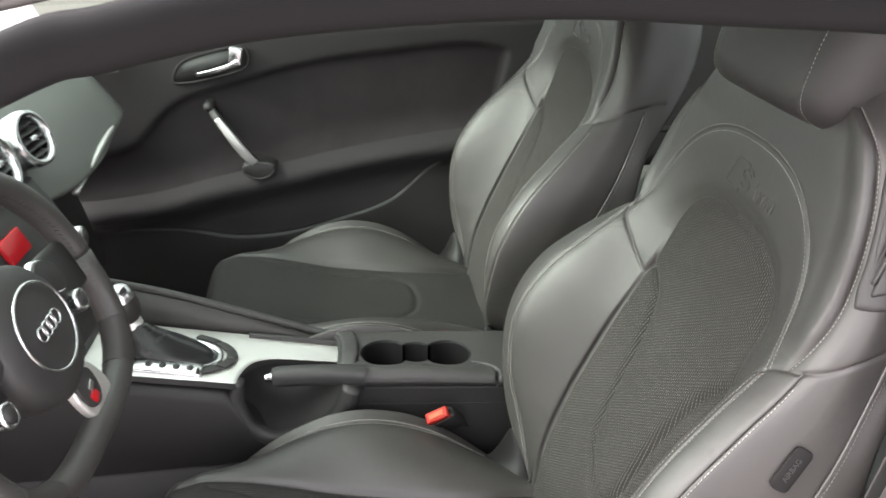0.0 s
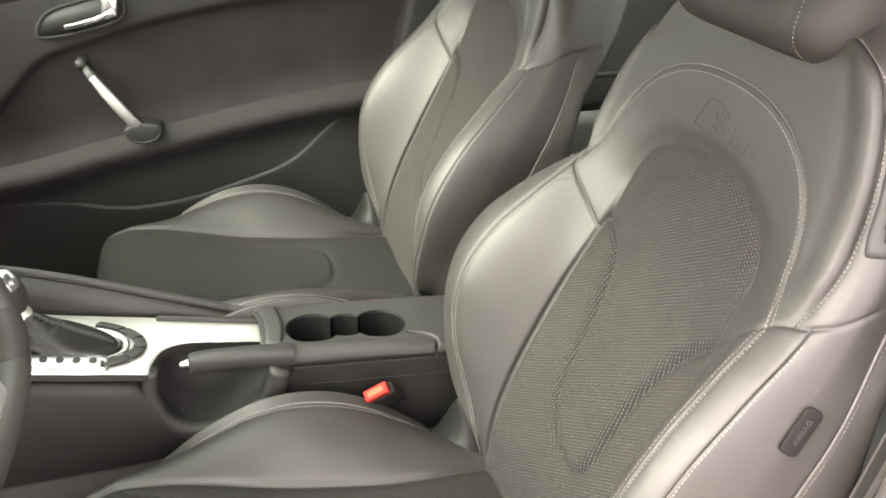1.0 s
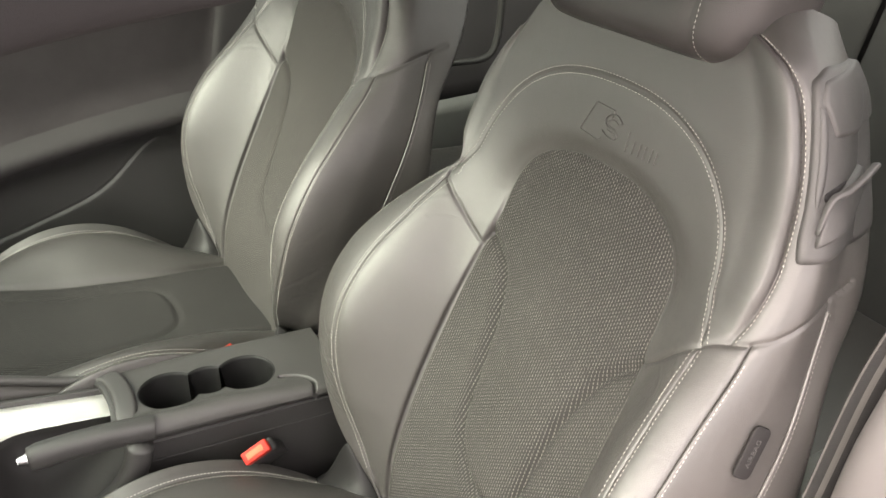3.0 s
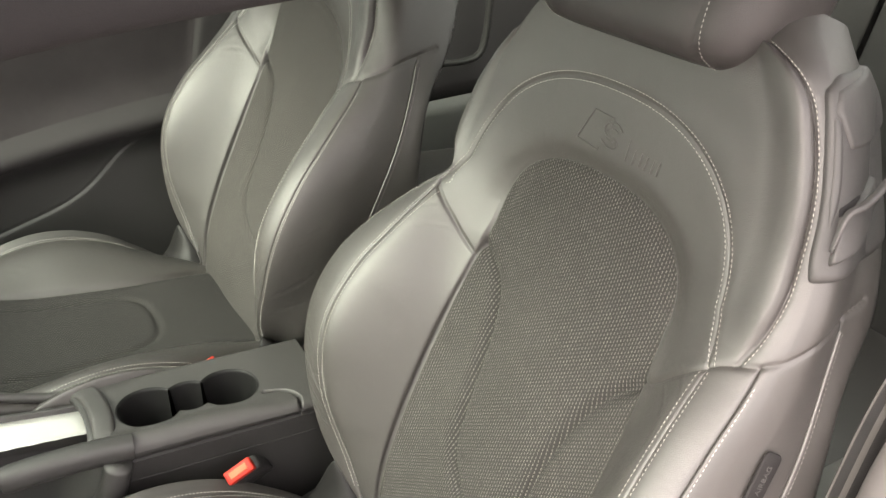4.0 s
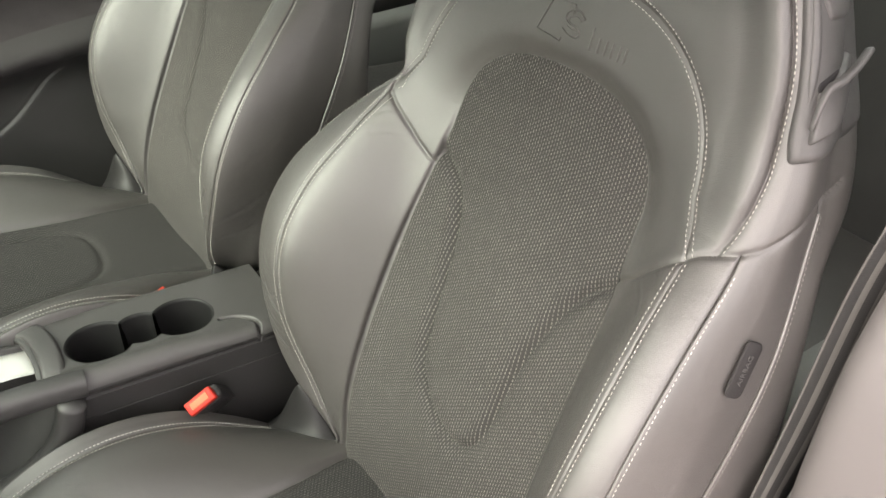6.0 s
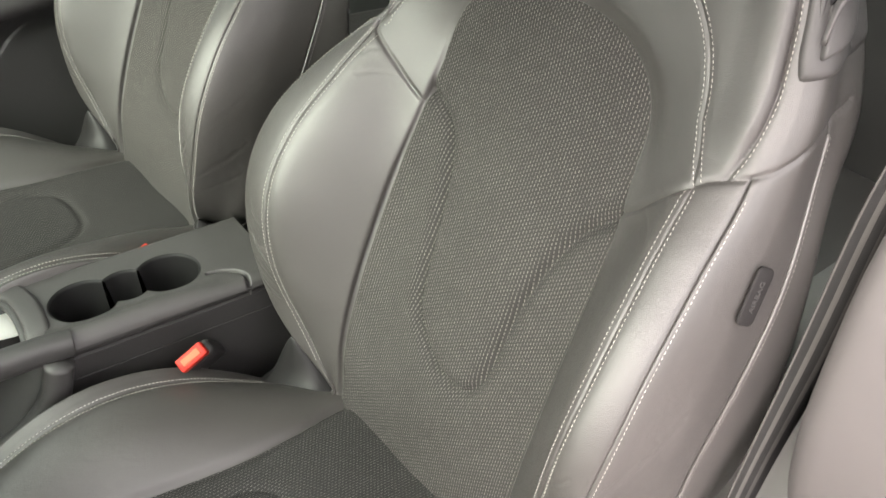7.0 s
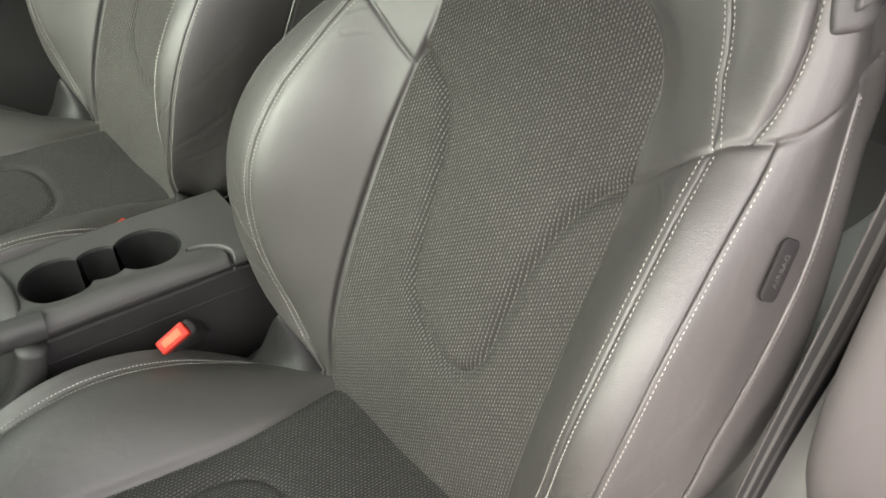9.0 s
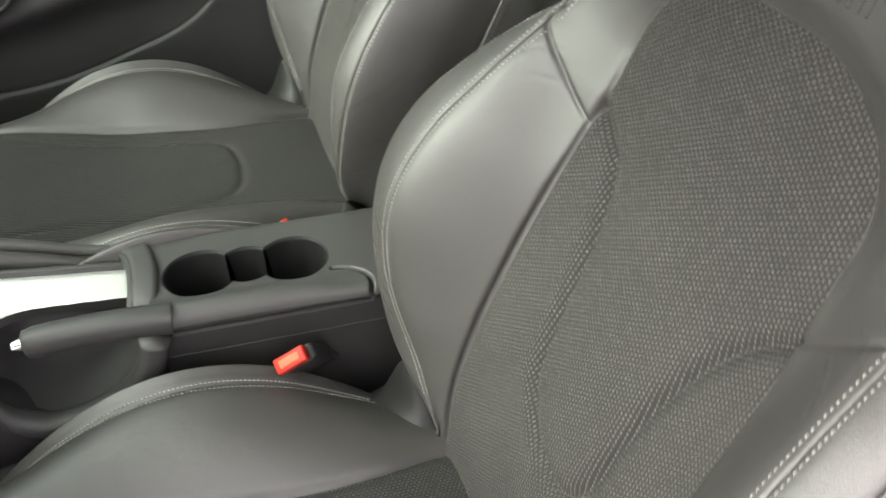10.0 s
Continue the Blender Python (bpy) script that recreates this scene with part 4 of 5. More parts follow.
tagged(part("pillar_trim", loft(stations), TRIM_GREY), "warm grey moulded door pillar trim", "pillar trim", kind="structure")

# the driver's door, assumed wide open: out of view, added to darken seat reflections
unseen_door = tagged(empty("door_light_block", pose(-0.86, -0.43, 0.0, 0, 0, -62)), "unseen open driver's door, added to block light from the seats", "car door", kind="structure")
part("door_skin", block(1.22, 0.05, 0.62, 0.02, pose(0.62, -0.06, 0.60)), PAINT, unseen_door)
part("inner_trim", loft([[(x, -0.034, 0.30), (x, 0.01, 0.32), (x, 0.02, 0.52), (x, 0.05, 0.60), (x, 0.045, 0.65), (x, 0.0, 0.68), (x, -0.01, 0.86), (x, -0.034, 0.905)] for x in np.linspace(0.03, 1.22, 6)]), DOOR_SOFT, unseen_door)

# ---- passenger door ----


def door_lines(x):
    top = smooth_table([-0.80, -0.71, -0.622, -0.50, -0.367, -0.12, 0.078, 0.13], [0.66, 0.685, 0.763, 0.805, 0.835, 0.861, 0.860, 0.845], x)
    arm = smooth_table([-0.85, -0.68, -0.523, -0.393, -0.263, -0.133, 0.02, 0.30], [0.55, 0.566, 0.597, 0.617, 0.640, 0.658, 0.672, 0.68], x)
    pocket = smooth_table([-0.85, -0.60, -0.544, -0.412, -0.277, -0.142, -0.047, 0.05, 0.3], [0.50, 0.475, 0.460, 0.456, 0.483, 0.530, 0.606, 0.64, 0.65], x)
    return top, arm, pocket


def door_depth(x, z):
    top, arm, pocket = door_lines(x)
    y = np.full_like(x, 1.112)
    soft = lambda a, w: 1 / (1 + np.exp(-np.clip(a / w, -40, 40)))
    rear_edge = soft(0.112 - x - 0.25 * (0.80 - z), 0.004)
    y -= 0.020 * soft(z - top, 0.004) + 0.020 * (1 - rear_edge) * (1 - soft(z - top, 0.004)) * soft(z - arm, 0.01)
    y -= 0.050 * np.exp(-(((z - arm + 0.016) / 0.038) ** 2)) * soft(x + 0.86, 0.02)
    y -= 0.028 * soft(arm - 0.03 - z, 0.012)
    y += 0.005 * soft(z - pocket, 0.003) * soft(arm - 0.035 - z, 0.01) * soft(-0.045 - x, 0.01) * soft(x + 0.60, 0.01)
    y += 0.0035 * np.exp(-((np.abs(z - pocket) / 0.0025) ** 2)) * soft(-0.04 - x, 0.004)
    y += 0.03 * np.clip((z - 0.90) / 0.05, 0, 1) ** 2
    return y


door = tagged(empty("door_panel"), "black passenger door panel with a brushed metal pull handle", "car door", kind="structure")
dx, dz = np.meshgrid(np.linspace(-0.95, 0.42, 330), np.linspace(0.20, 0.945, 240))
dx, dz = dx.ravel(), dz.ravel()
dv = np.stack([dx, door_depth(dx, dz), dz], 1)
di = np.arange(240 * 330).reshape(240, 330)
dt = np.vstack([np.stack([di[:-1, :-1].ravel(), di[:-1, 1:].ravel(), di[1:, 1:].ravel()], 1), np.stack([di[:-1, :-1].ravel(), di[1:, 1:].ravel(), di[1:, :-1].ravel()], 1)])
d_top, d_arm, d_pocket = door_lines(dx)
inset_right = (0.112 - dx - 0.25 * (0.80 - dz))
for name, fields, material in (("inset_panel", [d_top - dz, dz - d_arm - 0.012, inset_right], DOOR_CLOTH), ("upper_roll", [np.maximum(dz - d_top, -inset_right), dz - d_arm - 0.012], DOOR_SOFT), ("armrest", [d_arm + 0.012 - dz, dz - d_arm + 0.040], DOOR_SOFT), ("door_pocket", [d_arm - 0.040 - dz], PLASTIC)):
    cv, cf, _ = clip_mesh(dv, dt, fields)
    part(name, (cv, cf), material, door)
part("door_core", block(1.37, 0.05, 0.74, 0.01, pose(-0.265, 1.165, 0.57)), PLASTIC, door)
# pull handle and opener
pull = part("pull_handle", sweep(spline([(-0.532, 1.085, 0.765), (-0.515, 1.060, 0.745), (-0.485, 1.052, 0.700), (-0.455, 1.055, 0.655), (-0.436, 1.065, 0.632)], 30), rounded_ring(0.020, 0.014, 0.006), scale=[0.7 + 0.5 * math.sin(math.pi * k / 29) for k in range(30)], up=(0, -1, 0)), PLASTIC, door)
part("inlay", sweep(spline([(-0.515, 1.050, 0.748), (-0.488, 1.041, 0.706), (-0.460, 1.044, 0.660), (-0.441, 1.054, 0.636)], 30), rounded_ring(0.020, 0.010, 0.0045), scale=[0.55 + 0.5 * math.sin(math.pi * (k + 2) / 33) for k in range(30)], up=(0, -1, 0)), ALU, pull, "brushed aluminium inlay")
cup_y = Matrix(((1, 0, 0, -0.440), (0, 0, 1, 1.046), (0, 1, 0, 0.632), (0, 0, 0, 1)))
cup = part("handle_cup", extrude_outline([(0.036 * math.cos(a), 0.026 * math.sin(a) * (1.0 if math.sin(a) < 0 else 0.55)) for a in np.linspace(0, 2 * np.pi, 36, endpoint=False)], 0.045, cup_y, 0.004), PLASTIC, pull)
part("cup_lip", sweep(np.array([(-0.440 + 0.035 * math.cos(a), 1.046, 0.632 + 0.025 * math.sin(a)) for a in np.linspace(radians(190), radians(350), 24)]), circle(0.0022, 8), up=(0, 1, 0)), HARD_PLASTIC, cup)
part("foot", revolve([(0.0, 0.010), (0.007, 0.009), (0.011, 0.004), (0.012, -0.03)], 16, pose(-0.534, 1.078, 0.768, 90, 0, 0)), PLASTIC, pull)
bezel_ring = spline([(-0.600, 0.826), (-0.578, 0.866), (-0.52, 0.884), (-0.45, 0.893), (-0.434, 0.878), (-0.440, 0.852), (-0.47, 0.838), (-0.55, 0.824)], 48, True)
opener = part("opener_bezel", sweep(np.array([(x, 1.083, z) for x, z in np.vstack([bezel_ring, bezel_ring[:1]])]), rounded_ring(0.006, 0.005, 0.002, 3), up=(0, 1, 0), caps=False), DOOR_SOFT, door)
part("opener_bowl", extrude_outline([(x, z) for x, z in bezel_ring], 0.006, Matrix(((1, 0, 0, 0), (0, 0, 1, 1.083), (0, 1, 0, 0), (0, 0, 0, 1)))), PLASTIC, opener)
part("opener_lever", sweep(spline([(-0.548, 1.076, 0.840), (-0.515, 1.066, 0.846), (-0.475, 1.060, 0.856), (-0.450, 1.060, 0.866)], 24), rounded_ring(0.016, 0.010, 0.004), scale=[0.6 + 0.5 * k / 23 for k in range(24)], up=(0, -1, 0)), CHROME, opener, "satin chrome door opener")
part("opener_tab", block(0.030, 0.014, 0.042, 0.006, pose(-0.458, 1.064, 0.876, 0, 12, 0)), CHROME, opener)

# ---- centre console ----
CON_Y = 0.352


def con_top(x):
    return 0.5535 - 0.08 * (np.asarray(x) + 0.12)


con = tagged(empty("centre_console"), "black centre console with cup holders and brushed alloy trim", "centre console")
gx, gy = np.meshgrid(np.linspace(-0.222, 0.034, 220), np.linspace(0.286, 0.428, 150))
gx, gy = gx.ravel(), gy.ravel()
CUPS = [(-0.172, CON_Y, 0.0355), (-0.077, CON_Y, 0.0345), (-0.125, CON_Y + 0.003, 0.0270)]
hole = np.min([np.hypot(gx - x, gy - y) - r - 0.003 for x, y, r in CUPS], axis=0)
roll = 0.014
edge = np.minimum(gy - 0.286, 0.428 - gy)
gz = con_top(gx) - np.where(edge < roll, roll - np.sqrt(np.maximum(roll**2 - (roll - edge) ** 2, 0)), 0) * 0.9
gz += 0.0075 * np.exp(-(((gy - 0.300) / 0.014) ** 2)) * np.clip((-0.01 - gx) / 0.10, 0, 1)
NOTCH = spline([(-0.040, 0.324), (-0.024, 0.320), (-0.010, 0.310), (-0.005, 0.297), (-0.009, 0.284), (-0.020, 0.276)], 30)
notch_d = line_distance(gx, gy, NOTCH)
gz -= 0.010 * np.exp(-((notch_d / 0.0018) ** 2)) + 0.0035 * np.clip((-0.006 - gx) / 0.03, 0, 1) * np.exp(-(((gy - 0.300) / 0.012) ** 2)) * np.clip((gx + 0.06) / 0.05, 0, 1)
gi = np.arange(150 * 220).reshape(150, 220)
gt = np.vstack([np.stack([gi[:-1, :-1].ravel(), gi[:-1, 1:].ravel(), gi[1:, 1:].ravel()], 1), np.stack([gi[:-1, :-1].ravel(), gi[1:, 1:].ravel(), gi[1:, :-1].ravel()], 1)])
cv, cf, _ = clip_mesh(np.stack([gx, gy, gz], 1), gt, [hole])
top_panel = part("top_panel", (cv, cf), HARD_PLASTIC, con, "charcoal top panel with two cup wells")
for k, (x, y, r) in enumerate(CUPS):
    n = 72
    rings, ang = [], np.linspace(0, 2 * np.pi, n + 1)
    for rr, dz_ in ((r + 0.003, 0.0), (r + 0.0015, -0.0006), (r + 0.0004, -0.002), (r, -0.005), (r - 0.002, -0.03), (r - 0.004, -0.088 if k < 2 else -0.07)):
        rings.append([(x + rr * math.cos(a), y + rr * math.sin(a), float(con_top(x + rr * math.cos(a))) + dz_) for a in ang])
    rv = np.array(rings)
    fv = grid_faces(len(rings), n + 1)
    tv = np.array([t for q in fv for t in ((q[0], q[1], q[2]), (q[0], q[2], q[3]))])
    flat = rv.reshape(-1, 3)
    other = np.min([np.hypot(flat[:, 0] - a, flat[:, 1] - b) - c - 0.003 + 0.0005 for j, (a, b, c) in enumerate(CUPS) if j != k], axis=0)
    cv, cf, _ = clip_mesh(flat, tv, [other])
    well = part("cup_well", (cv, cf), WELL_SHADE, top_panel)
    part("well_floor", revolve([(0.0, 0.0), (r * 0.6, 0.0), (r * 0.62, 0.002), (r - 0.002, 0.002)], 40, pose(x, y, float(con_top(x)) - (0.088 if k < 2 else 0.07))), WELL_SHADE, top_panel)
# the console's flanks
flank = []
for x in np.linspace(-0.222, 0.036, 20):
    t = float(con_top(x)) - 0.0165
    low_line = [(0.2865, t + 0.006), (0.2862, t + 0.004), (0.2865, t + 0.001), (0.290, t - 0.002), (0.2905, t - 0.004), (0.2875, t - 0.006), (0.287, t - 0.030), (0.2877, t - 0.0305), (0.2877, t - 0.0318), (0.287, t - 0.0323), (0.2875, 0.42), (0.290, 0.19)]
    flank.append([(x, y, z) for y, z in low_line])
part("rear_body", loft(flank, wrap=False), CONSOLE_BLACK, con, smooth=False)
part("rear_body", loft([[(x, 0.428, float(con_top(x)) - 0.016), (x, 0.430, 0.45), (x, 0.430, 0.19), (x, 0.426, 0.19), (x, 0.426, 0.45), (x, 0.424, float(con_top(x)) - 0.016)] for x in np.linspace(-0.222, 0.036, 8)]), PLASTIC, con, smooth=False)
part("rear_body", block(0.006, 0.146, 0.33, 0.002, pose(0.033, 0.355, 0.365)), PLASTIC, con)
part("rear_body", block(0.006, 0.146, 0.31, 0.002, pose(-0.2255, 0.355, 0.375)), PLASTIC, con)
fore = []
for x in np.linspace(-0.98, -0.2221, 34):
    lift = 0.546 - 0.2 * (x + 0.24)
    near = smooth_table([-1.0, -0.50, -0.39, -0.36, -0.30, -0.222], [0.262, 0.262, 0.268, 0.275, 0.276, 0.276], x)
    t = smooth_table([-1.0, -0.60, -0.44, -0.40, -0.375, -0.33, -0.28, -0.24, -0.222], [0.615, 0.600, 0.568, 0.555, 0.50, 0.462, 0.468, 0.49, 0.50], x)
    fore.append([(x, near + 0.012, t), (x, near + 0.003, t - 0.006), (x, near, t - 0.018), (x, near + 0.001, 0.44), (x, near + 0.004, 0.437), (x, near, 0.434), (x, near + 0.004, 0.19), (x, 0.44, 0.19), (x, 0.44, 0.36), (x, 0.43, t - 0.05)])
part("front_body", loft(fore), CONSOLE_BLACK, con)
# little catch-all under the hand brake
rim = spline([(-0.222, 0.548), (-0.236, 0.512), (-0.262, 0.484), (-0.30, 0.468), (-0.345, 0.466), (-0.380, 0.492), (-0.392, 0.535), (-0.386, 0.572)], 44)
part("tray_rim", sweep(np.array([(x, 0.283, z) for x, z in rim]), rounded_ring(0.024, 0.026, 0.010), scale=[1.25 - 0.45 * k / 43 for k in range(44)], up=(0, 1, 0)), PLASTIC, con)
mid = np.array([(-0.305, 0.545)])
part("tray_bowl", loft([np.array([(mid[0, 0] + (x - mid[0, 0]) * k, y, mid[0, 1] + (z - mid[0, 1]) * k) for x, z in rim]) for y, k in ((0.284, 1.0), (0.32, 0.99), (0.36, 0.95), (0.385, 0.86), (0.398, 0.6), (0.40, 0.1))], wrap=False), PLASTIC, con)
part("tray_back", block(0.19, 0.006, 0.10, 0.002, pose(-0.30, 0.402, 0.515, 0, 11, 0)), PLASTIC, con)
# bright alloy plate


def plate_z(x):
    return 0.548 - 0.2 * (x + 0.24)


outline = np.vstack([spline([(-0.240, 0.356), (-0.30, 0.352), (-0.345, 0.347), (-0.372, 0.330), (-0.384, 0.300), (-0.388, 0.272)], 24), spline([(-0.43, 0.272), (-0.52, 0.270), (-0.66, 0.268)], 8), spline([(-0.66, 0.420), (-0.53, 0.412), (-0.40, 0.411), (-0.240, 0.410)], 12)])
px, py = np.meshgrid(np.linspace(-0.67, -0.238, 200), np.linspace(0.262, 0.425, 90))
px, py = px.ravel(), py.ravel()
inside = np.zeros(len(px))
loop = np.vstack([outline, outline[:1]])
dist = line_distance(px, py, loop)
wind = np.zeros(len(px), bool)
for (ax, ay), (bx, by) in zip(loop[:-1], loop[1:]):
    cross = ((ay > py) != (by > py)) & (px < (bx - ax) * (py - ay) / (by - ay + 1e-15) + ax)
    wind ^= cross
sd = np.where(wind, dist, -dist)
GATE = (-0.488, 0.333)
gate_d = 1 - ((np.abs(px - GATE[0]) / 0.074) ** 2.4 + (np.abs(py - GATE[1]) / 0.044) ** 2.4)
pz = plate_z(px) - 0.0025 * (1 - np.clip(sd / 0.003, 0, 1)) ** 2 - 0.002
pi_ = np.arange(90 * 200).reshape(90, 200)
pt = np.vstack([np.stack([pi_[:-1, :-1].ravel(), pi_[:-1, 1:].ravel(), pi_[1:, 1:].ravel()], 1), np.stack([pi_[:-1, :-1].ravel(), pi_[1:, 1:].ravel(), pi_[1:, :-1].ravel()], 1)])
cv, cf, _ = clip_mesh(np.stack([px, py, pz], 1), pt, [sd, -gate_d])
plate = part("alloy_plate", (cv, cf), ALU, con, "brushed aluminium console plate")
ring_a = np.linspace(0, 2 * np.pi, 73)
ex = lambda a, rx, ry: (GATE[0] + rx * np.sign(math.cos(a)) * abs(math.cos(a)) ** (2 / 2.4), GATE[1] + ry * np.sign(math.sin(a)) * abs(math.sin(a)) ** (2 / 2.4))
part("plate_rim", loft([[(ex(a, 0.074 + o, 0.044 + o)[0], ex(a, 0.074 + o, 0.044 + o)[1], plate_z(ex(a, 0.074, 0.044)[0]) + h) for a in ring_a] for o, h in ((0.001, -0.004), (0.0, 0.002), (-0.004, 0.004), (-0.010, 0.002), (-0.012, -0.006))], caps=False, wrap=False), CHROME, plate)
part("plate_skirt", loft([[(x, y, plate_z(x) - h) for x, y in loop[:-1]] for h in (0.0046, 0.014)], caps=False), PLASTIC, plate)
for k, a in enumerate(np.radians([-46, -20, 6, 32, 58])):
    sweep_a = a + np.radians(np.linspace(-11.5, 11.5, 7))
    quad = [(GATE[0] + r * math.cos(b), GATE[1] + 0.60 * r * math.sin(b)) for r, ring_b in ((0.080, sweep_a), (0.096, sweep_a[::-1])) for b in ring_b]
    bm = extrude_outline([(x, y) for x, y in quad], 0.005, None, 0.0012)
    for vert in bm.verts:
        vert.co.z += plate_z(vert.co.x) - 0.001
    part("button", bm, PLASTIC, plate, "black push button" if k != 3 else "black push button with a red mark")
for k in range(4):
    part("gear_mark", revolve([(0.0, 0.0012), (0.005, 0.001), (0.0055, 0.0)], 14, pose(-0.452 - 0.019 * k, 0.288, plate_z(-0.452 - 0.019 * k) + 0.0064, 15, 0, 0)), PLASTIC, plate)
part("mark_strip", loft([[(x, 0.276, plate_z(x) + 0.001), (x, 0.279, plate_z(x) + 0.004), (x, 0.297, plate_z(x) + 0.009), (x, 0.300, plate_z(x) + 0.006), (x, 0.300, plate_z(x) - 0.004), (x, 0.276, plate_z(x) - 0.004)] for x in np.linspace(-0.535, -0.435, 12)]), CHROME, plate)
# gaiter and selector
folds = []
for k, (r, h, cx) in enumerate(((0.064, 0.000, 0.0), (0.060, 0.010, -0.004), (0.050, 0.020, -0.012), (0.036, 0.030, -0.024), (0.024, 0.040, -0.036), (0.016, 0.048, -0.042))):
    ring = []
    for a in np.linspace(0, 2 * np.pi, 48, endpoint=False):
        crease = 1 + 0.05 * math.sin(4 * a + k) * (0.3 + 0.1 * k)
        x = GATE[0] + cx + r * crease * math.cos(a)
        ring.append((x, GATE[1] + 0.60 * r * crease * math.sin(a), plate_z(x) + h - 0.002))
    folds.append(ring)
part("gaiter", loft([spline(np.array(folds)[:, j], 24) for j in range(48)] and np.stack([spline(np.array(folds)[:, j], 24) for j in range(48)], 1)), worn(mat("glossy_black_leather", (0.02, 0.02, 0.02), 0.25), 500, 20, 0.12, 0.2, 0.05), con, "folded black leather gaiter")
knob_m = basis((-0.532, 0.336, 0.632), (0.96, 0.0, 0.25), (0, 1, 0))
shaft = part("selector_collar", revolve([(0.016, -0.01), (0.017, 0.0), (0.016, 0.022), (0.014, 0.024)], 28, knob_m), ALU, con, "satin metal collar")
part("selector_knob", revolve([(0.013, 0.022), (0.020, 0.030), (0.024, 0.045), (0.024, 0.060), (0.020, 0.072), (0.014, 0.076)], 32, knob_m), DARK_LEATHER, con, "black leather gear knob")
part("knob_cap", revolve([(0.0, 0.0835), (0.009, 0.083), (0.0165, 0.080), (0.0210, 0.074), (0.0243, 0.064), (0.0246, 0.058)], 32, knob_m), CHROME, con, "chrome gear knob cap")
# rail and panel beside the tunnel
rail_pts = spline([(-0.74, 0.432, 0.712), (-0.592, 0.431, 0.674), (-0.502, 0.43, 0.647), (-0.419, 0.43, 0.615), (-0.334, 0.43, 0.581), (-0.29, 0.43, 0.563), (-0.262, 0.428, 0.555)], 50)
part("side_rail", sweep(rail_pts, circle(0.0055, 12, 0.0065)), HARD_PLASTIC, con, "charcoal grab rail")
part("rail_panel", loft([[(x, 0.424, z - 0.006), (x, 0.416, min(plate_z(x) - 0.003, z - 0.009)), (x, 0.440, plate_z(x) - 0.06), (x, 0.440, z - 0.006)] for x, _, z in rail_pts]), DARK_LEATHER, con)
hoop = spline([(-0.268, 0.430, 0.5555), (-0.256, 0.427, 0.556), (-0.244, 0.420, 0.557), (-0.233, 0.405, 0.560), (-0.227, 0.375, 0.562), (-0.226, 0.345, 0.561), (-0.228, 0.326, 0.556), (-0.229, 0.318, 0.546)], 40)
part("bridge", sweep(hoop, rounded_ring(0.026, 0.015, 0.006), scale=[0.50 + 0.50 * min(1, k / 12) for k in range(40)], up=(0, 0, 1)), HARD_PLASTIC, con)
part("bridge_lip", sweep(hoop[15:36] + np.array((-0.014, 0.0, -0.004)), rounded_ring(0.010, 0.012, 0.004), up=(0, 0, 1)), PLASTIC, con)

# hand brake
brake = tagged(empty("hand_brake"), "black hand brake lever with a satin metal release button", "hand brake")
grip_path = spline([(-0.338, 0.300, 0.562), (-0.30, 0.298, 0.5635), (-0.26, 0.296, 0.5625), (-0.238, 0.2955, 0.5605), (-0.2165, 0.2955, 0.5575), (-0.203, 0.2955, 0.555)], 60)
grip_scale = [min(1.0, 0.86 + 0.05 * k) if k < 6 else 1.0 for k in range(60)]
part("grip", sweep(grip_path, rounded_ring(0.027, 0.031, 0.012), scale=grip_scale), PLASTIC, brake)
part("release_button", revolve([(0.0, 0.014), (0.006, 0.014), (0.0075, 0.0125), (0.0078, 0.0), (0.005, -0.01)], 20, basis((-0.340, 0.300, 0.562), (0, 1, 0), (0.02, 0, 1))), CHROME, brake, "satin chrome release button")
part("grip_seam", sweep(grip_path[2:54] + np.array((0, 0, -0.0166)), circle(0.0012, 8)), RUBBER, brake)

# belt buckles


def buckle(m, label):
    b = tagged(empty("seat_belt_buckle", m), label, "belt buckle", "belt buckles")
    part("housing", block(0.037, 0.019, 0.052, 0.006, pose(0.002, -0.003, -0.028)), CONSOLE_BLACK, b)
    button = part("red_button", block(0.035, 0.0165, 0.011, 0.0025, pose(-0.002, -0.004, 0.004)), RED, b, "red release button")
    part("button_inset", block(0.023, 0.0085, 0.003, 0.0012, pose(-0.002, -0.004, 0.0092)), ORANGE, button, "orange inset panel")
    part("stalk", sweep(spline([(0.005, 0.003, -0.04), (0.012, 0.003, -0.09), (0.02, 0.003, -0.15)], 12), rounded_ring(0.016, 0.008, 0.003)), PLASTIC, b)
    return b


buckle(pose(-0.098, 0.247, 0.513, 35, -26, -4), "black belt buckle with a red button beside the console")
buckle(pose(-0.084, 0.441, 0.522, -12, -20, 4), "black belt buckle with a red button beside the passenger seat")

# ---- seat belt of the driver ----


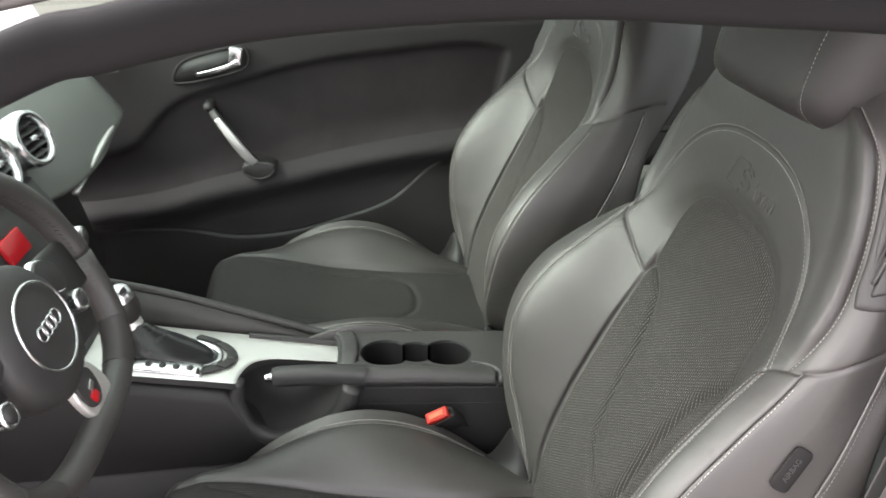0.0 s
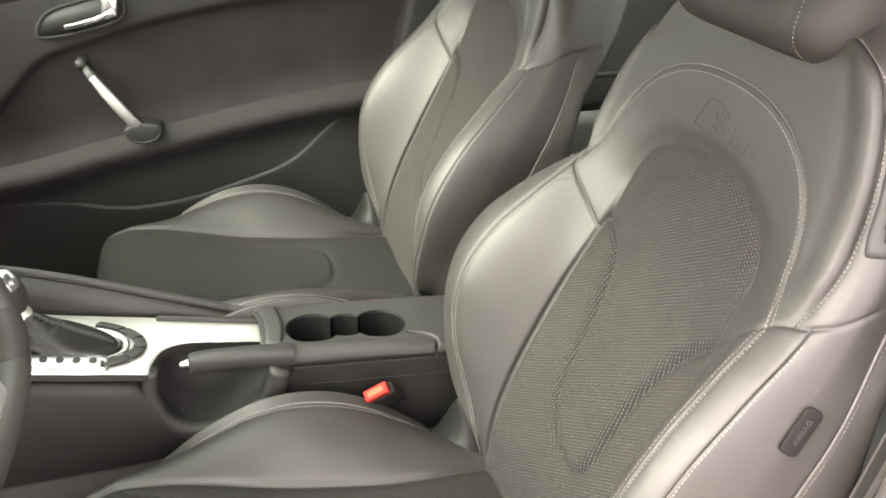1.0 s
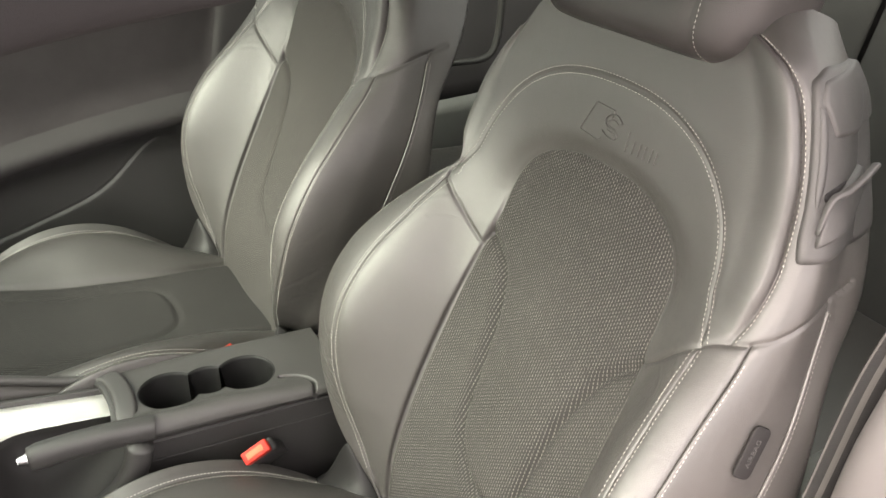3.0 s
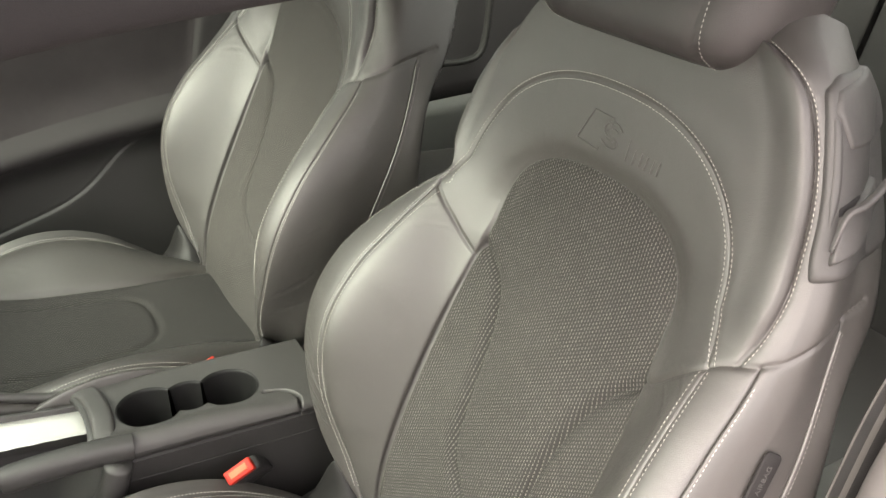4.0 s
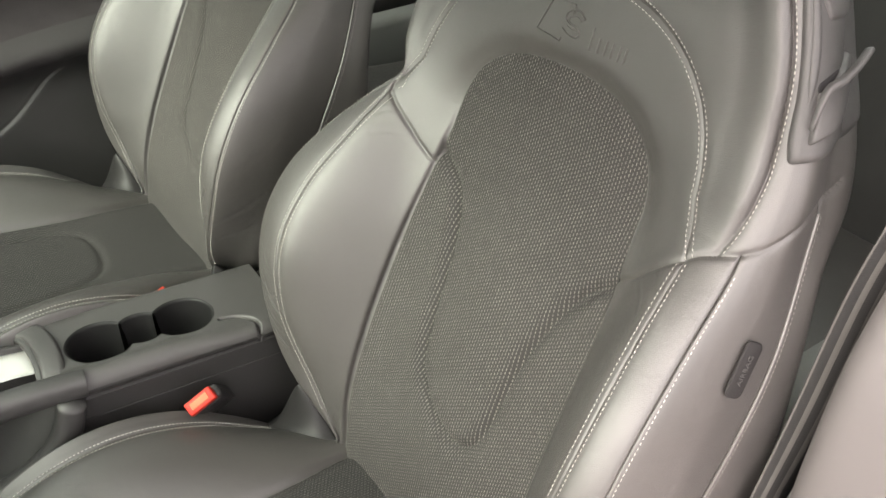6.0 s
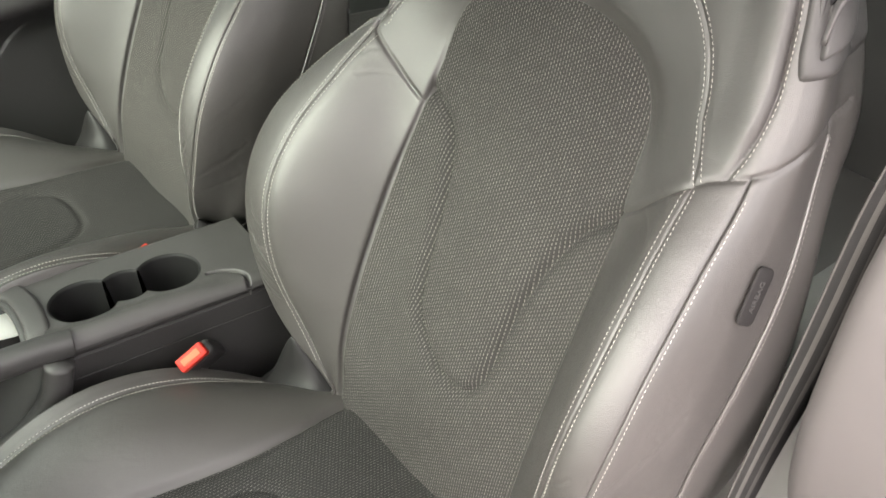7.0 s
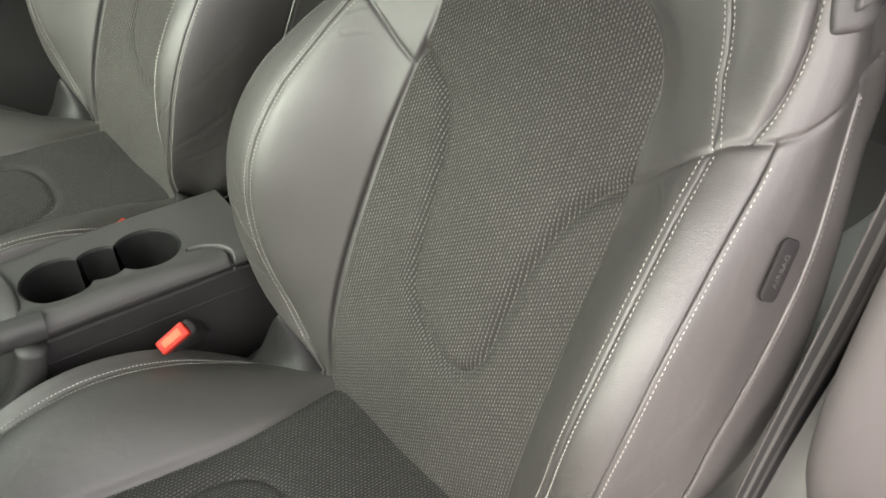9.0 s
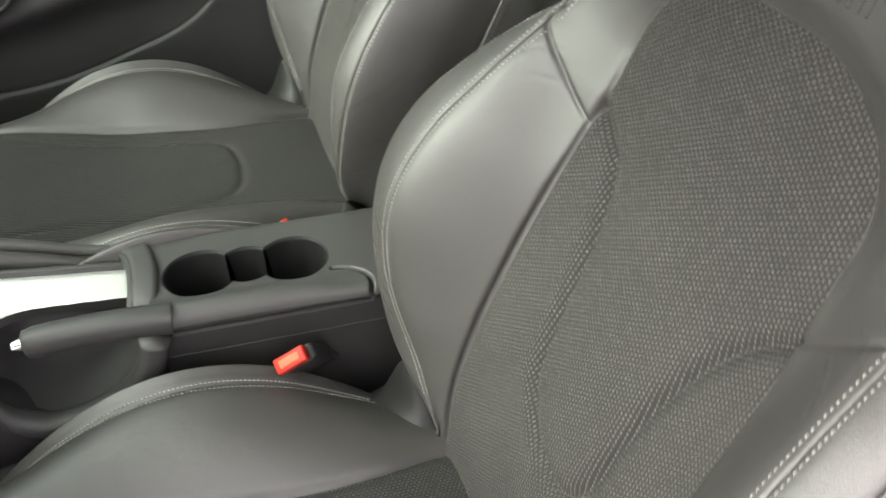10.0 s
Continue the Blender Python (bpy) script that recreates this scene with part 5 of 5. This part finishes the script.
def belt_material():
    m = worn(mat("striped_belt_webbing", (0.017, 0.0165, 0.016), 0.9, spec=0.2), 1500, 20, 0.4, 0.2, 0.0)
    b = m.node_tree.nodes["Principled BSDF"]
    uv = m.node_tree.nodes.new("ShaderNodeUVMap")
    sep = m.node_tree.nodes.new("ShaderNodeSeparateXYZ")
    wire(m, uv.outputs[0], sep.inputs[0])
    f = math_node(m, "ABSOLUTE", math_node(m, "SUBTRACT", math_node(m, "FRACT", math_node(m, "DIVIDE", math_node(m, "ADD", sep.outputs["X"], 0.22), 0.36)), 0.5))
    stripe = math_node(m, "LESS_THAN", f, 0.2)
    weave = math_node(m, "ABSOLUTE", math_node(m, "SUBTRACT", math_node(m, "FRACT", math_node(m, "ADD", math_node(m, "MULTIPLY", sep.outputs["Y"], 500.0), math_node(m, "MULTIPLY", sep.outputs["X"], 6.0))), 0.5))
    mix = m.node_tree.nodes.new("ShaderNodeMix")
    mix.data_type = "RGBA"
    wire(m, b.inputs["Base Color"].links[0].from_socket, mix.inputs["A"])
    mix.inputs["B"].default_value = (0.058, 0.056, 0.052, 1)
    wire(m, stripe, mix.inputs["Factor"])
    wire(m, mix.outputs["Result"], b.inputs["Base Color"])
    bp = node(m, "ShaderNodeBump", Strength=0.5, Distance=0.0006)
    wire(m, weave, bp.inputs["Height"])
    wire(m, bp.outputs["Normal"], b.inputs["Normal"])
    return m


belt = tagged(empty("seat_belt"), "black striped seat belt webbing hanging beside the pillar", "seat belt")
line = spline([(0.43, -0.258, 1.12), (0.368, -0.254, 1.00), (0.308, -0.249, 0.862), (0.281, -0.247, 0.80), (0.251, -0.246, 0.693), (0.206, -0.244, 0.564), (0.172, -0.241, 0.42), (0.150, -0.237, 0.28)], 80)
rows, uvs, acc = [], [], 0.0
for k, c in enumerate(line):
    t = line[min(k + 1, 79)] - line[max(k - 1, 0)]
    t /= np.linalg.norm(t)
    across = float(smooth_table([0.25, 0.42, 0.585, 0.70, 0.85, 1.15], [0.0, 0.0, -0.10, -0.25, -0.30, -0.45], c[2]))
    w = np.array((0.9, across, -0.15))
    w = w - t * w.dot(t)
    w /= np.linalg.norm(w)
    n = np.cross(w, t)
    acc += 0.0 if k == 0 else np.linalg.norm(line[k] - line[k - 1])
    prof = [(-1, 0), (-0.5, 0.0006), (0, 0.0008), (0.5, 0.0006), (1, 0), (1, -0.0012), (0, -0.001), (-1, -0.0012)]
    rows.append([c + w * 0.0225 * a + n * b for a, b in prof])
    uvs += [((a + 1) / 2, acc) for a, b in prof]
bv, bf = loft(rows)
part("webbing", (bv, bf, uvs), belt_material(), belt, "black webbing with grey stripes")
part("anchor", block(0.05, 0.012, 0.06, 0.005, pose(0.150, -0.240, 0.24)), PLASTIC, belt)

# ---- rear seat ----
rear = tagged(empty("rear_seat"), "dark cloth rear bench with two moulded seats", "rear seat")
for s in (-1, 1):
    yc = 0.33 + s * 0.345
    rows = []
    for z in np.linspace(0.45, 1.10, 26):
        k = (z - 0.45) / 0.65
        hw = 0.34 * (1 - 0.35 * max(0, k - 0.7) ** 1.2 * 2)
        rows.append([(0.83 + 0.22 * k - 0.05 * math.cos(a) * (1 - 0.6 * (math.sin(a) ** 8)) * (1 if math.cos(a) > 0 else 1.2), yc + hw * math.copysign(abs(math.sin(a)) ** 0.7, math.sin(a)), z) for a in np.linspace(0, 2 * np.pi, 40, endpoint=False)])
    part("rear_backrest", loft(rows), REAR_CLOTH, rear)
    part("rear_cushion", block(0.46, 0.60, 0.14, 0.05, pose(0.60, yc, 0.44, 0, 6, 0)), LEATHER, rear)
part("bench_base", block(0.56, 1.34, 0.20, 0.02, pose(0.74, 0.33, 0.275)), CARPET, rear)

# ---- dashboard ----
dash = tagged(empty("dashboard"), "grey dashboard with round metal ringed air vents", "dashboard")
rows = []
for y in np.linspace(-0.36, 0.945, 46):
    end = smooth_table([-0.36, 0.0, 0.45, 0.80, 0.90, 0.93, 0.945], [-0.74, -0.70, -0.665, -0.665, -0.668, -0.685, -0.73], y)
    top = smooth_table([-0.36, 0.3, 0.72, 0.90, 0.945], [0.945, 0.972, 0.960, 0.970, 0.955], y)
    drop = smooth_table([-0.36, 0.4, 0.58, 0.90, 0.945], [0.15, 0.16, 0.184, 0.160, 0.145], y)
    ring = [(-1.30, 0.98), (-1.05, top + 0.03), (end - 0.22, top + 0.015), (end - 0.13, top - 0.008), (end - 0.055, top - 0.42 * drop), (end - 0.002, top - 0.9 * drop), (end - 0.004, top - drop), (end - 0.05, top - drop - 0.016), (end - 0.12, top - drop - 0.03), (-1.3, top - drop - 0.04)]
    rows.append([(x, y, z) for x, z in spline(ring, 48)])
part("dash_body", loft(rows), DASH, dash)
strip = [(-0.667, 0.58, 0.768), (-0.666, 0.66, 0.781), (-0.666, 0.74, 0.795), (-0.667, 0.82, 0.806), (-0.669, 0.88, 0.812), (-0.676, 0.915, 0.816)]
part("trim_strip", sweep(spline(strip, 30), rounded_ring(0.010, 0.008, 0.003)), ALU, dash, "satin metal trim strip")
part("glove_box", block(0.30, 0.50, 0.26, 0.03, pose(-0.95, 0.74, 0.55, 0, -12, 0)), PLASTIC, dash)
part("mirror_corner", loft([[(-0.80 + 0.0 * h, 1.045 - 0.01 * h, 0.86), (-0.70, 1.05, 0.86), (-0.70, 1.06, 0.93), (-0.82, 1.06, 0.95)] for h in (0, 1)]), PLASTIC, dash)


def air_vent(center, facing, r):
    m = look(center, Vector(center) - Vector(facing))
    m = basis(center, Vector((0, 1, 0)) - Vector(facing) * Vector((0, 1, 0)).dot(Vector(facing)), Vector(facing).cross(Vector((0, 1, 0))))
    ring = part("vent_ring", revolve([(r, -0.03), (r + 0.004, 0.0), (r + 0.002, 0.012), (r - 0.003, 0.015), (r - 0.007, 0.010), (r - 0.008, -0.01)], 48, m), CHROME, dash, "satin chrome vent ring")
    part("vent_throat", revolve([(r - 0.007, 0.0), (r - 0.009, -0.03), (0.0, -0.032)], 32, m), RUBBER, ring)
    for k in range(5):
        h = (k - 2) * (r - 0.008) * 0.36
        half = math.sqrt(max((r - 0.009) ** 2 - h * h, 1e-6))
        part("slat", block(2 * half, 0.003, 0.016, 0.001, m @ pose(0, h, -0.002, 25, 0, 0)), PLASTIC, ring)
    part("vent_tab", block(0.014, 0.008, 0.012, 0.002, m @ pose(0, 0, 0.006)), CHROME, ring)


air_vent((-0.672, 0.470, 0.896), (0.93, -0.18, 0.30), 0.040)
air_vent((-0.668, 0.335, 0.902), (0.95, 0.0, 0.30), 0.040)
stack = part("radio_panel", loft([[(x - 0.004, 0.225, z), (x, 0.235, z), (x, 0.435, z), (x - 0.010, 0.452, z), (x - 0.06, 0.456, z), (x - 0.12, 0.456, z), (x - 0.12, 0.222, z)] for x, z in spline([(-0.665, 0.845), (-0.640, 0.80), (-0.622, 0.75), (-0.612, 0.70), (-0.607, 0.66), (-0.60, 0.62)], 16)]), PLASTIC, dash, "black centre panel with push switches")
part("display", block(0.006, 0.12, 0.045, 0.002, pose(-0.648, 0.335, 0.800, 0, -28, 0)), GLOSS_BLACK, stack)
for k in range(5):
    part("switch", block(0.010, 0.030, 0.012, 0.002, pose(-0.612, 0.26 + 0.038 * k, 0.715, 0, -12, 0)), HARD_PLASTIC, stack, "grey push switch")
for k in range(2):
    part("climate_knob", revolve([(0.0, 0.020), (0.014, 0.020), (0.017, 0.017), (0.018, 0.0)], 28, basis((-0.622, 0.272 + 0.140 * k, 0.758), (0, 1, 0), (-0.15, 0, 1))), CHROME, stack, "chrome ringed climate knob")

# ---- steering wheel ----
wheel = tagged(empty("steering_wheel", basis((-0.533, 0.007, 0.824), (0.043, 0.996, 0.072), (-0.319, -0.055, 0.946))), "black leather flat bottomed steering wheel with metal trim", "steering wheel")


def rim_point(a, r):
    c, s = math.cos(a), math.sin(a)
    if s >= 0:
        return r * c, r * s
    return r * math.copysign(abs(c) ** 0.66, c), -(r - 0.026) * abs(s) ** 0.66


def rim_arc(a0, a1, n, tube):
    rows = []
    line = np.array([rim_point(a, 0.168) for a in np.linspace(radians(a0), radians(a1), n)])
    step = np.gradient(line, axis=0)
    for c, g in zip(line, step):
        d = np.array((g[1], -g[0])) / (math.hypot(*g) + 1e-9)
        rows.append([(*(c + d * tube * math.cos(t)), tube * 1.08 * math.sin(t)) for t in np.linspace(0, 2 * np.pi, 20, endpoint=False)])
    return loft(rows)


rim_w = part("rim", rim_arc(0, 360, 120, 0.0165), LEATHER, wheel, "black leather rim")
for a0, a1 in ((-60, -28), (208, 240)):
    part("rim_cover", rim_arc(a0, a1, 30, 0.0172), DARK_LEATHER, rim_w)
lace = np.array([(*rim_point(x, 0.153), 0.010) for x in np.linspace(radians(-28), radians(62), 60)])
part("rim_lacing", stitches(lace, np.stack([-lace[:, 0], -lace[:, 1], np.full(60, 0.12)], 1), 0.004, 0.003, 0.0006, 0.002), PLASTIC, rim_w)
hub = part("airbag_hub", loft([[(0.074 * k * math.cos(a) * (1 - 0.06 * math.sin(a)), 0.080 * k * math.sin(a) - 0.004, h) for a in np.linspace(0, 2 * np.pi, 56, endpoint=False)] for k, h in ((1.0, -0.02), (1.0, 0.004), (0.97, 0.014), (0.90, 0.020), (0.7, 0.026), (0.4, 0.030), (0.1, 0.031))]), PLASTIC, wheel, "black padded hub")
part("hub_ring", loft([[((0.048 + 0.0018 * math.cos(t)) * math.cos(a), (0.048 + 0.0018 * math.cos(t)) * math.sin(a), 0.0305 + 0.0018 * math.sin(t)) for t in np.linspace(0, 2 * np.pi, 10, endpoint=False)] for a in np.linspace(0, 2 * np.pi, 73)], caps=False), CHROME, hub, "thin chrome ring")
for k in range(4):
    x0 = (k - 1.5) * 0.0115
    part("hub_badge", loft([[(x0 + (0.0078 + 0.0012 * math.cos(t)) * math.cos(a), (0.0078 + 0.0012 * math.cos(t)) * math.sin(a), 0.0335 + 0.0014 * math.sin(t)) for t in np.linspace(0, 2 * np.pi, 8, endpoint=False)] for a in np.linspace(0, 2 * np.pi, 33)], caps=False), CHROME, hub, "plain chrome ring shape")
for s in (-1, 1):
    part("spoke", sweep(np.array([(s * 0.05, 0.0, -0.006), (s * 0.11, 0.004, -0.008), (s * 0.162, 0.0, -0.002)]), rounded_ring(0.062, 0.016, 0.007), up=(0, 0, 1)), PLASTIC, wheel)
    pod = spline([(s * 0.052, 0.048), (s * 0.074, 0.062), (s * 0.104, 0.046), (s * 0.119, 0.012), (s * 0.106, -0.008), (s * 0.078, 0.002), (s * 0.062, 0.022)][::s], 40, True)
    pod = np.array([(s * 0.076 + (x - s * 0.085) * 0.74, 0.020 + (y - 0.026) * 0.74) for x, y in pod])
    pad = part("switch_pad", extrude_outline(pod, 0.012, pose(0, 0, 0.002), 0.003), CHROME, wheel, "chrome edged switch pad")
    part("switch_face", extrude_outline([(s * 0.076 + (x - s * 0.076) * 0.92, 0.020 + (y - 0.020) * 0.90) for x, y in pod], 0.004, pose(0, 0, 0.0125), 0.001), PLASTIC, pad)
    part("roller", revolve([(0.0, 0.011), (0.009, 0.011), (0.0095, 0.013), (0.0125, 0.013), (0.014, 0.009), (0.014, -0.004)], 24, pose(s * 0.102, -0.028, 0.004)), CHROME, pad)
    part("roller_face", revolve([(0.0, 0.0145), (0.008, 0.014), (0.009, 0.011)], 20, pose(s * 0.102, -0.028, 0.004)), PLASTIC, pad)
low = part("lower_spoke", extrude_outline(spline([(0.004, -0.082), (0.002, -0.112), (0.014, -0.132), (0.036, -0.139), (0.062, -0.130), (0.066, -0.108), (0.048, -0.076)], 44, True), 0.012, pose(0, 0, -0.004), 0.004, 3), ALU, wheel, "satin metal lower spoke")
part("spoke_face", extrude_outline(spline([(0.006, -0.080), (0.005, -0.104), (0.014, -0.118), (0.030, -0.120), (0.042, -0.106), (0.040, -0.080)], 36, True), 0.006, pose(0, 0, 0.006), 0.002), PLASTIC, low, "black spoke face")
part("spoke_badge", block(0.014, 0.012, 0.003, 0.001, pose(0.022, -0.108, 0.0125, 0, 0, 20)), RED_LENS, low, "small red plate")
part("spoke_badge", block(0.014, 0.009, 0.003, 0.001, pose(0.026, -0.097, 0.0125, 0, 0, 20)), CHROME, low, "small silver plate")
cluster = tagged(part("instrument_hood", loft([[(x, 0.02 + 0.19 * math.cos(a), 0.90 + h * math.sin(a)) for a in np.linspace(0, np.pi, 24)] + [(x, 0.02 + 0.17 * math.cos(a), 0.895 + (h - 0.016) * math.sin(a)) for a in np.linspace(np.pi, 0, 24)] for x, h in ((-0.90, 0.10), (-0.80, 0.115), (-0.68, 0.12))]), DASH), "charcoal hood over the instruments", "instrument hood")
tagged(part("warning_display", block(0.006, 0.062, 0.034, 0.001, pose(-0.641, 0.272, 0.811, 0, -24, 0)), RED_LENS), "red lit display panel on the dashboard", "display")
